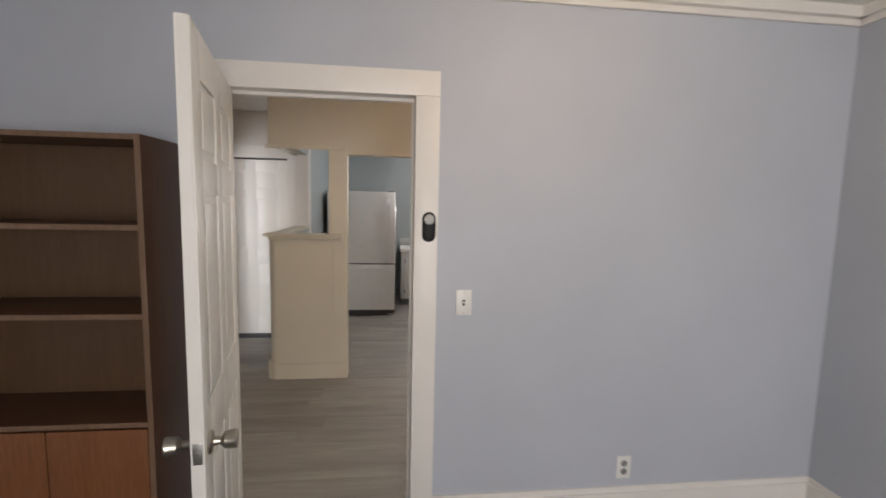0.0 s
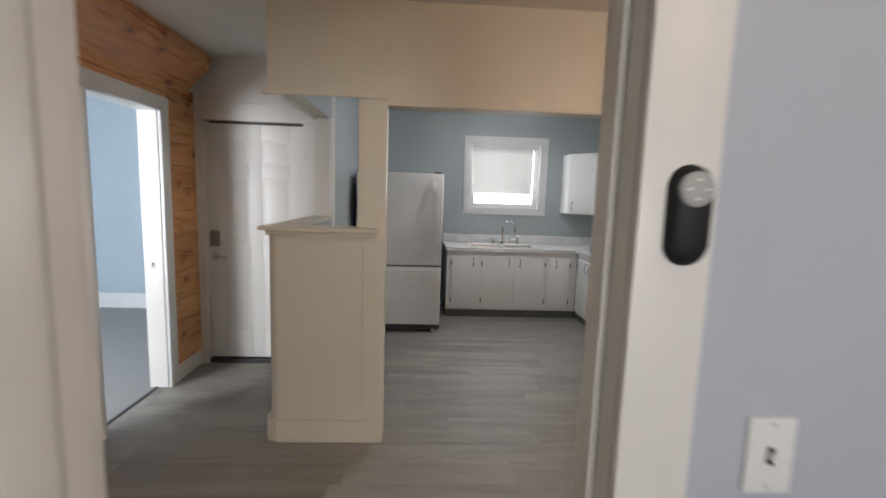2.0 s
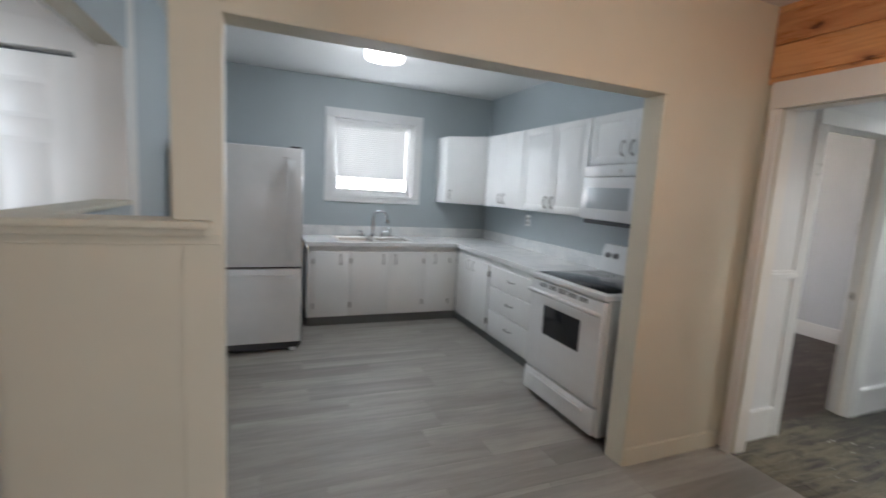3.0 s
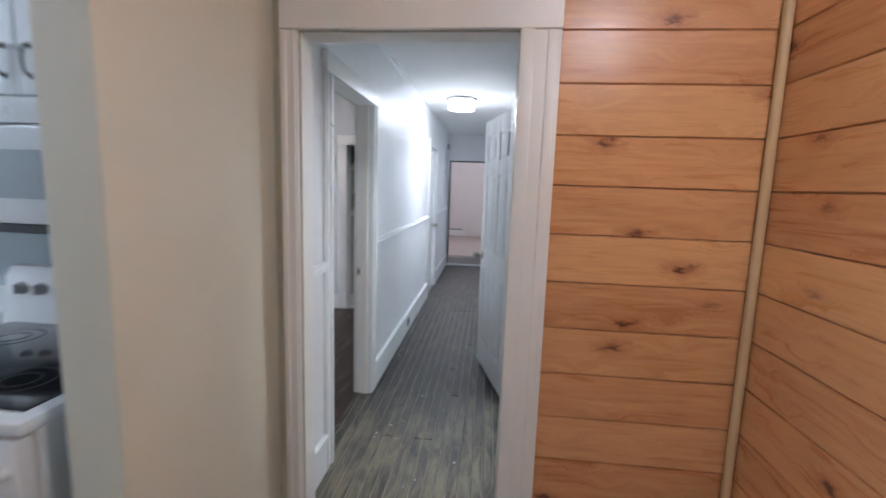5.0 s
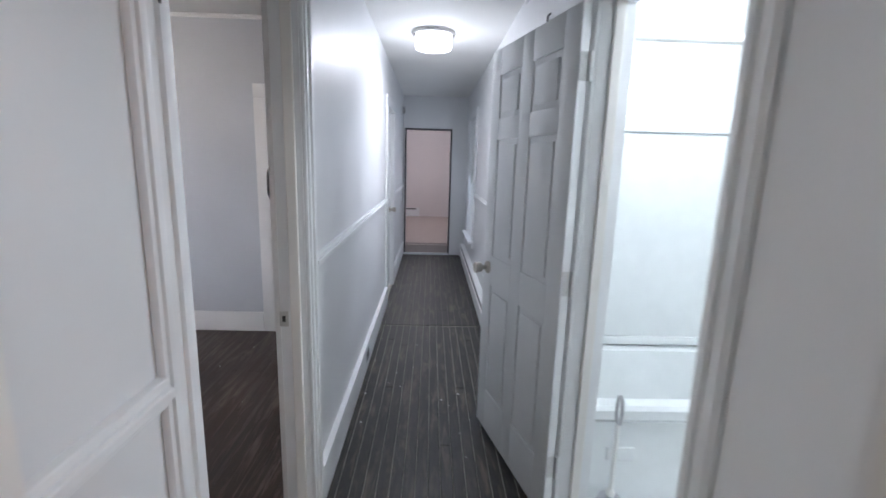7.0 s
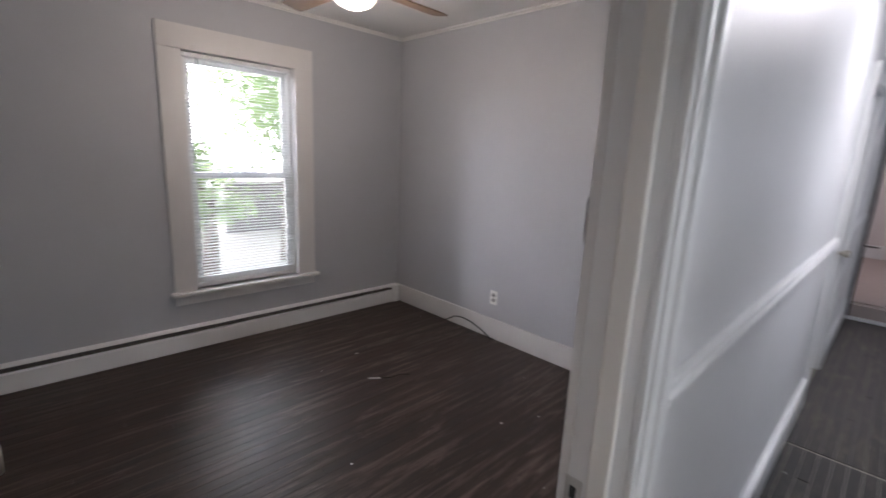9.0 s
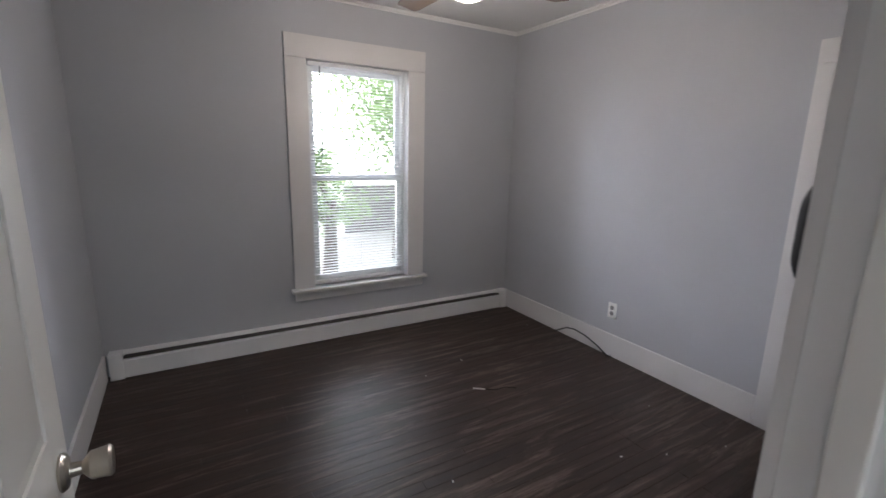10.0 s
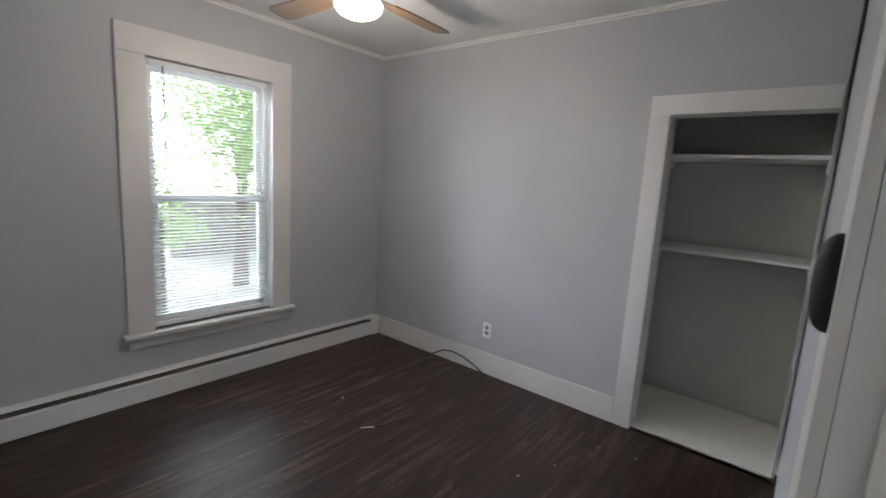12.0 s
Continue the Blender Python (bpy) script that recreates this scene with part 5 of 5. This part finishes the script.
for z in (0.05, 0.745, 1.148, 1.465, BH - 0.02):
    bm = bmesh.new()
    box(bm, (0.02, 0.005, z), (BW - 0.02, BD - 0.01, z + 0.018), 0.001)
    s = part("shelf", bm, M_WAL, bc)
    bm = bmesh.new()
    box(bm, (0.02, 0.001, z), (BW - 0.02, 0.006, z + 0.019), 0.001)
    part("edge_band", bm, M_EDGE, s)
for a, b in ((0.022, 0.45), (0.455, BW - 0.022)):
    bm = bmesh.new()
    box(bm, (a, -0.002, 0.06), (b, 0.016, 0.738), 0.002)
    part("cupboard_door", bm, M_WALD, bc, "reddish brown cupboard door")

# ---------------------------------------------------------------- closet
for z, d in ((1.665, 0.44), (1.095, 0.42)):
    sh = thing("closet_shelf", pose(6.40 - d, 4.076, z), "white painted closet shelf on cleats", "shelf", "closet shelves")
    bm = bmesh.new()
    box(bm, (0, 0.0, 0), (d, 0.844, 0.02), 0.003)
    part("board", bm, M_TRIM_W, sh)
    for y in (0.0, 0.824):
        bm = bmesh.new()
        box(bm, (0.04, y, -0.045), (d, y + 0.02, 0.0), 0.002)
        part("cleat", bm, M_TRIM_W, sh)

ct = thing("door_catch", pose(5.93, 4.076, 1.615), "small white plastic catch under the upper closet shelf", "catch")
bm = bmesh.new()
box(bm, (-0.018, 0.0, -0.018), (0.018, 0.022, 0.018), 0.004)
part("case", bm, M_PLATE, ct)
bm = bmesh.new()
rod(bm, (0, 0.011, -0.030), (0, 0.011, -0.016), 0.006)
part("roller", bm, M_PLATE, ct)

# ---------------------------------------------------------------- bath
tub = thing("bathtub", pose(3.80, 1.25, 0), "white alcove bathtub beyond the bath door", "bathtub")
bm = bmesh.new()
prism(bm, [(0.0, 0.0), (0.0, 0.10), (0.02, 0.13), (0.02, 0.37), (-0.005, 0.395), (-0.005, 0.435), (0.01, 0.45), (0.07, 0.45), (0.09, 0.43), (0.14, 0.10), (0.56, 0.10), (0.63, 0.43), (0.72, 0.45), (0.72, 0.0)], 0, 1.625, "y")
part("shell", bm, M_TUB, tub)
bm = bmesh.new()
box(bm, (0.012, 1.38, 0.19), (0.024, 1.50, 0.25), 0.004)
part("apron_panel", bm, M_TUB, tub)
sur = thing("tub_surround", pose(0, 0, 0), "glossy white moulded tub surround", "tub surround")
bm = bmesh.new()
box(bm, (4.485, 1.22, 0.452), (4.518, 2.86, 1.85), 0.006)
part("back_panel", bm, M_TUB, sur)
for z0, z1 in ((0.452, 0.50), (1.62, 1.70)):
    bm = bmesh.new()
    box(bm, (4.46, 1.22, z0), (4.4845, 2.845, z1), 0.01)
    part("ledge", bm, M_TUB, sur)
bm = bmesh.new()
box(bm, (3.80, 2.845, 0.452), (4.485, 2.876, 1.85), 0.006)
part("end_panel", bm, M_TUB, sur)
# plain white bar: the room's reflection in the rod is put into its colour
rodt = thing("shower_rod", Matrix(), "shower rod over the bathtub, coloured white for its bright reflections", "shower rod")
bm = bmesh.new()
rod(bm, (3.82, 1.2, 1.90), (3.82, 2.88, 1.90), 0.016)
part("bar", bm, M_PLATE, rodt)
bm = bmesh.new()
turned(bm, [(0.03, 0), (0.028, 0.015), (0.013, 0.02)], pose(3.82, 2.88, 1.90, 90), 16)
part("flange", bm, M_STEEL, rodt)
br = thing("toilet_brush", pose(3.70, 2.77, 0.0) @ Matrix.Scale(1.18, 4), "grey and white toilet brush in its holder on the bath floor", "toilet brush")
bm = bmesh.new()
turned(bm, [(0.055, 0), (0.06, 0.012), (0.055, 0.03), (0.05, 0.06), (0.04, 0.085), (0.018, 0.095), (0.012, 0.10)], n=20)
part("holder", bm, plain("brush_holder_grey", (0.48, 0.47, 0.50), 0.35), br)
bm = bmesh.new()
rod(bm, (0, 0, 0.09), (0, 0, 0.37), 0.008)
turned(bm, [(0.014, 0), (0.016, 0.01), (0.010, 0.022)], pose(0, 0, 0.098), 12)
part("stick", bm, M_PLATE, br)
bm = bmesh.new()
pts = [(0.018 * math.cos(a), 0, 0.42 + 0.05 * math.sin(a)) for a in [2 * math.pi * k / 16 for k in range(17)]]
tube(bm, pts, 0.006, 7)
part("grip", bm, plain("brush_grip", (0.42, 0.42, 0.44), 0.4), br)
bm = bmesh.new()
box(bm, (2.90, 2.86, 0.0), (3.66, 3.02, 0.022), 0.005)
solid("bath_threshold", bm, M_TRIM_W, "white bath threshold", "trim")
# small hook above the bath door leaf and wall sensor at the far end
hk = thing("door_hook", pose(4.32, 3.002, 2.02), "small dark metal hook on the hall wall", "hook")
bm = bmesh.new()
tube(bm, [(0, 0.0, 0.10), (0, 0.012, 0.09), (0, 0.014, 0.04), (0, 0.02, 0.0), (0, 0.04, -0.005), (0, 0.05, 0.02)], 0.005, 7)
part("hook", bm, M_DGREY, hk)
sn = thing("smoke_alarm", pose(8.75, 3.965, 2.15), "small grey alarm on the hall wall", "alarm")
bm = bmesh.new()
turned(bm, [(0.05, 0), (0.05, 0.02), (0.035, 0.035), (0.002, 0.036)], pose(0, 0, 0, 90), 18)
part("case", bm, plain("alarm_grey", (0.4, 0.4, 0.4), 0.5), sn)
bm = bmesh.new()
vt = thing("wall_vent", pose(5.05, 3.952, 0.10), "small dark vent in the hall baseboard", "vent")
box(bm, (-0.06, -0.004, -0.035), (0.06, 0.004, 0.035), 0.002)
part("grille", bm, plain("vent_grey", (0.35, 0.36, 0.36), 0.5), vt)
for k in range(4):
    bm = bmesh.new()
    box(bm, (-0.05, -0.0055, -0.026 + k * 0.015), (0.05, -0.0035, -0.019 + k * 0.015))
    part("slot", bm, M_SLOT, vt)
# cable on the bedroom floor, loose wire and scraps
cb = thing("cable", pose(0, 0, 0), "thin black cable looping from the bedroom wall", "cable")
bm = bmesh.new()
tube(bm, [(5.68, 6.40, 0.006), (5.66, 6.33, 0.045), (5.64, 6.25, 0.092), (5.62, 6.15, 0.118), (5.62, 6.04, 0.108), (5.64, 5.94, 0.064), (5.67, 5.87, 0.006), (5.69, 5.85, 0.004)], 0.0055, 7)
part("wire", bm, M_BLACK, cb)
cw = thing("loose_wire", pose(0, 0, 0), "short white-tipped wire lying on the bedroom floor", "wire")
bm = bmesh.new()
tube(bm, [(4.60, 5.90, 0.004), (4.66, 5.86, 0.005), (4.72, 5.85, 0.012), (4.78, 5.82, 0.005)], 0.003, 6)
part("wire", bm, M_BLACK, cw)
bm = bmesh.new()
tube(bm, [(4.54, 5.945, 0.004), (4.60, 5.90, 0.004)], 0.0035, 6)
part("bare_end", bm, M_PLATE, cw)
rng = random.Random(5)
bm = bmesh.new()
for k in range(48):
    if k < 12:
        x, y = rng.uniform(3.2, 5.6), rng.uniform(4.6, 6.9)
    else:
        x, y = rng.uniform(2.7, 5.6), rng.uniform(3.08, 3.93)
    s = rng.uniform(0.002, 0.007)
    box(bm, (0, 0, 0), (s * rng.uniform(1, 2.5), s, 0.002), 0, pose(x, y, 0.0005, 0, 0, rng.uniform(0, 180)))
tagged(finish("floor_scraps", bm, M_PLATE), "tiny white paint chips scattered on the dark floors", "debris", kind="stuff")
# nail holes on the hall doorway wall
bm = bmesh.new()
for x, z in ((2.845, 1.72), (2.862, 1.715), (2.850, 1.66)):
    turned(bm, [(0.004, 0), (0.004, 0.0012), (0.001, 0.0013)], pose(x, 3.9455, z, 90), 8)
tagged(finish("screw_holes", bm, M_SLOT), "small dark screw holes in the white casing", "screw hole", kind="stuff")

# ---------------------------------------------------------------- outside
def leaf_mat(name, c):
    n = Nodes(name, 0.55)
    geo = n.add("NewGeometry")
    n.color(n.ramp(geo.outputs["Random Per Island"], [(0.0, tuple(x * 0.6 for x in c)), (0.6, c), (1.0, tuple(min(1, x * 1.6) for x in c))]))
    thin = n.add("BsdfTranslucent", Color=(c[0] * 2.3, c[1] * 2.0, c[2] * 2.3, 1))
    both = n.add("MixShader", Fac=0.6)
    n.link(n.bsdf.outputs[0], both.inputs[1]), n.link(thin.outputs[0], both.inputs[2])
    n.link(both.outputs[0], n.tree.nodes["Material Output"].inputs[0])
    return n.mat


M_LEAF = leaf_mat("leaf_green", (0.20, 0.31, 0.12))
M_BARK = plain("bark", (0.12, 0.085, 0.06), 0.9, 0.6)
M_GROUND = plain("yard_ground", (0.58, 0.56, 0.52), 0.95, 0.5)
bm = bmesh.new()
bmesh.ops.create_grid(bm, x_segments=4, y_segments=4, size=400, matrix=Matrix.Translation((0, 0, -0.75)))
solid("ground", bm, M_GROUND, "dry yard ground around the house", "ground")


bm = bmesh.new()
box(bm, (-90, 70, -3), (110, 70.5, 45))
solid("backdrop", bm, glow("hazy_bright_sky", (0.95, 0.98, 1.0), 21), "bright hazy sky behind the yard", "backdrop")


def tree(x, y, h, spread, count, seed, label):
    r = random.Random(seed)
    root = thing("tree", pose(x, y, -0.75), label, "tree")
    bm = bmesh.new()
    rod(bm, (0, 0, 0), (0.05, 0, h * 0.55), 0.14, 0.08, 10)
    tips = []
    for k in range(14):
        a, z0 = r.uniform(0, 6.28), h * r.uniform(0.3, 0.55)
        tip = (spread * r.uniform(0.3, 0.8) * math.cos(a), spread * r.uniform(0.3, 0.8) * math.sin(a), h * r.uniform(0.40, 0.84))
        rod(bm, (0.03, 0, z0), tip, 0.032, 0.008, 6)
        tips.append(tip)
    part("trunk", bm, M_BARK, root)
    verts, faces = [], []
    for k in range(count):
        c = Vector(r.choice(tips)) + Vector((r.gauss(0, 1), r.gauss(0, 1), r.gauss(0, 0.8))) * spread * 0.28
        q = Euler((r.uniform(-1, 1), r.uniform(-1, 1), r.uniform(0, 6.28))).to_matrix()
        s = r.uniform(0.03, 0.075)
        i = len(verts)
        for u, v, w in ((-s, 0, 0), (0, -s * 0.45, 0.01), (s, 0, -0.01), (0, s * 0.45, 0.01)):
            verts.append(c + q @ Vector((u, v, w)))
        faces.append((i, i + 1, i + 2, i + 3))
    mesh = bpy.data.meshes.new("crown")
    mesh.from_pydata(verts, [], faces)
    mesh.materials.append(M_LEAF)
    ob = new("crown", mesh)
    ob.parent = root
    return root


tree(6.9, 12.2, 4.9, 2.0, 15000, 3, "leafy green yard tree behind the bedroom window")
tree(5.2, 11.3, 2.5, 0.6, 2200, 4, "low green shrub in the yard")
fence = thing("wooden_fence", pose(0, 15.5, -0.75), "weathered grey board fence across the yard", "fence")
M_FENCE = plain("fence_grey", (0.24, 0.21, 0.22), 0.9, 0.3)
bm = bmesh.new()
box(bm, (-0.07, -0.012, 0), (0.07, 0.012, 1.3), 0.004)
fm = bpy.data.meshes.new("board")
bm.to_mesh(fm), bm.free()
fm.materials.append(M_FENCE)
for k in range(52):
    o = new("board", fm)
    o.parent = fence
    o.matrix_basis = pose(6.9 + k * 0.15, 0, 0)
for z in (0.3, 1.0):
    bm = bmesh.new()
    box(bm, (6.8, 0.012, z), (14.7, 0.05, z + 0.08), 0.004)
    part("rail", bm, M_FENCE, fence)

# ---------------------------------------------------------------- pine boards
PITCH, Z_SEAM = 0.1685, 1.298 - 7 * 0.1685


def board_mesh(axis, length, height):
    """A tongue-and-groove board: face with eased edges, 18 mm thick; runs along axis from 0."""
    bm = bmesh.new()
    e = 0.0038
    prof = [(0.0, 0.0), (0.012, 0.0), (0.018, e), (0.018, height - e), (0.012, height - 0.0015), (0.0, height - 0.0015)]
    prism(bm, prof, 0, length, "x" if axis == "x" else "y")
    mesh = bpy.data.meshes.new("board")
    bm.to_mesh(mesh), bm.free()
    mesh.materials.append(M_PINE_X if axis == "x" else M_PINE_Y)
    return mesh


def boards(root_name, axis, face, out, spans, label):
    """Boards on a wall face. spans: (from, to, bottom, top) areas."""
    root = thing(root_name, Matrix(), label, "wall boards", kind="structure")
    for a, b, z0, z1 in spans:
        k = math.floor((z0 - Z_SEAM) / PITCH)
        z = Z_SEAM + k * PITCH
        cache = {}
        while z < z1 - 0.01:
            lo, hi = max(z, z0), min(z + PITCH, z1)
            key = round(hi - lo, 3)
            if key not in cache:
                cache[key] = board_mesh(axis, b - a, hi - lo)
            ob = new("board", cache[key])
            ob.parent = root
            if axis == "y":
                ob.matrix_basis = pose(face, a, lo) if out > 0 else pose(face, b, lo, 0, 0, 180)
            else:
                ob.matrix_basis = pose(a, face, lo) if out > 0 else pose(b, face, lo, 0, 0, 180)
            z += PITCH
    return root


boards("pine_wall_east", "y", 2.372, -1, [(2.29, 3.00, 0.0, 2.515), (3.00, 3.985, 2.11, 2.515)], "varnished knotty pine boards round the hall doorway")
boards("pine_wall_south", "x", 2.272, 1, [(0.55, 2.35, 0.0, 2.515)], "varnished knotty pine boards beside the bedroom door")
boards("pine_wall_west", "y", -1.97, 1, [(4.80, 5.18, 0.12, 2.22), (2.15, 3.91, 0.12, 2.22), (3.91, 4.80, 2.08, 2.22)], "varnished knotty pine boards round the west doorway")
strip("baseboard", "x", -1.97, 1, 4.80, 5.18, 0, 0.12, M_TRIM, "white baseboard under the pine", 0.02)
strip("baseboard", "x", -1.97, 1, 2.15, 3.91, 0, 0.12, M_TRIM, "white baseboard under the pine", 0.02)


# ---------------------------------------------------------------- floors laid board by board
def lay(name, areas, width, lengths, mat, label, gap, seed, thick=0.012):
    """Boards along x over rectangles (x0, x1, y0, y1), their ends staggered."""
    r = random.Random(seed)
    root = thing(name, Matrix(), label, "floor boards", kind="structure")
    cache = {}

    def mesh_for(l, w):
        key = (round(l, 2), round(w, 3))
        if key not in cache:
            bm = bmesh.new()
            e = min(0.002, gap * 0.9)
            l_, w_ = l - gap, w - gap
            vs = [bm.verts.new(p) for p in ((0, 0, -thick), (l_, 0, -thick), (l_, w_, -thick), (0, w_, -thick), (0, 0, -e), (l_, 0, -e), (l_, w_, -e), (0, w_, -e), (e, e, 0), (l_ - e, e, 0), (l_ - e, w_ - e, 0), (e, w_ - e, 0))]
            for f in ((4, 5, 9, 8), (5, 6, 10, 9), (6, 7, 11, 10), (7, 4, 8, 11), (8, 9, 10, 11), (0, 1, 5, 4), (1, 2, 6, 5), (2, 3, 7, 6), (3, 0, 4, 7)):
                bm.faces.new([vs[i] for i in f])
            m_ = bpy.data.meshes.new("plank")
            bm.to_mesh(m_), bm.free()
            m_.materials.append(mat)
            cache[key] = m_
        return cache[key]
    for x0, x1, y0, y1 in areas:
        y = y0
        while y < y1 - 0.004:
            w = min(width, y1 - y)
            x = x0
            first = r.choice(lengths) * r.choice((0.3, 0.55, 0.8, 1.0))
            while x < x1 - 0.004:
                l = min(round(first if first else r.choice(lengths), 2), x1 - x)
                if x1 - x - l < 0.12:
                    l = x1 - x
                first = None
                ob = new("plank", mesh_for(l, w))
                ob.parent = root
                ob.matrix_basis = pose(x, y, 0)
                x += l
            y += w
    return root


lay("floor_vinyl", [(-1.97, 2.36, 2.15, 3.99), (-1.97, -0.98, 3.99, 5.20), (-0.33, 1.627, 3.99, 4.10), (-0.87, 2.42, 4.10, 7.38), (-0.65, 0.15, 2.05, 2.15), (-2.04, -1.97, 4.01, 4.70)], 0.18, (1.2, 1.2, 0.9), M_LVP, "grey wood-look vinyl plank floor", 0.0005, 11)
lay("floor_hall_far_boards", [(5.90, 9.02, 3.00, 3.97)], 0.0576, (1.4, 1.9), M_HFLOOR, "dark painted strip floor at the far end of the hall", 0.0016, 14)
lay("floor_hall_boards", [(2.47, 5.885, 3.00, 3.97), (2.36, 2.47, 3.12, 3.885), (2.88, 3.66, 3.97, 4.065), (2.90, 3.66, 2.94, 3.0)], 0.0576, (2.3, 3.1, 4.2), M_HFLOOR, "worn grey-black painted strip floor of the hall", 0.0038, 12)
lay("floor_bedroom_boards", [(2.57, 5.71, 4.065, 7.15)], 0.0576, (1.6, 2.4, 3.0), M_DARK, "dark stained wooden strip floor of the bedroom", 0.0008, 13)
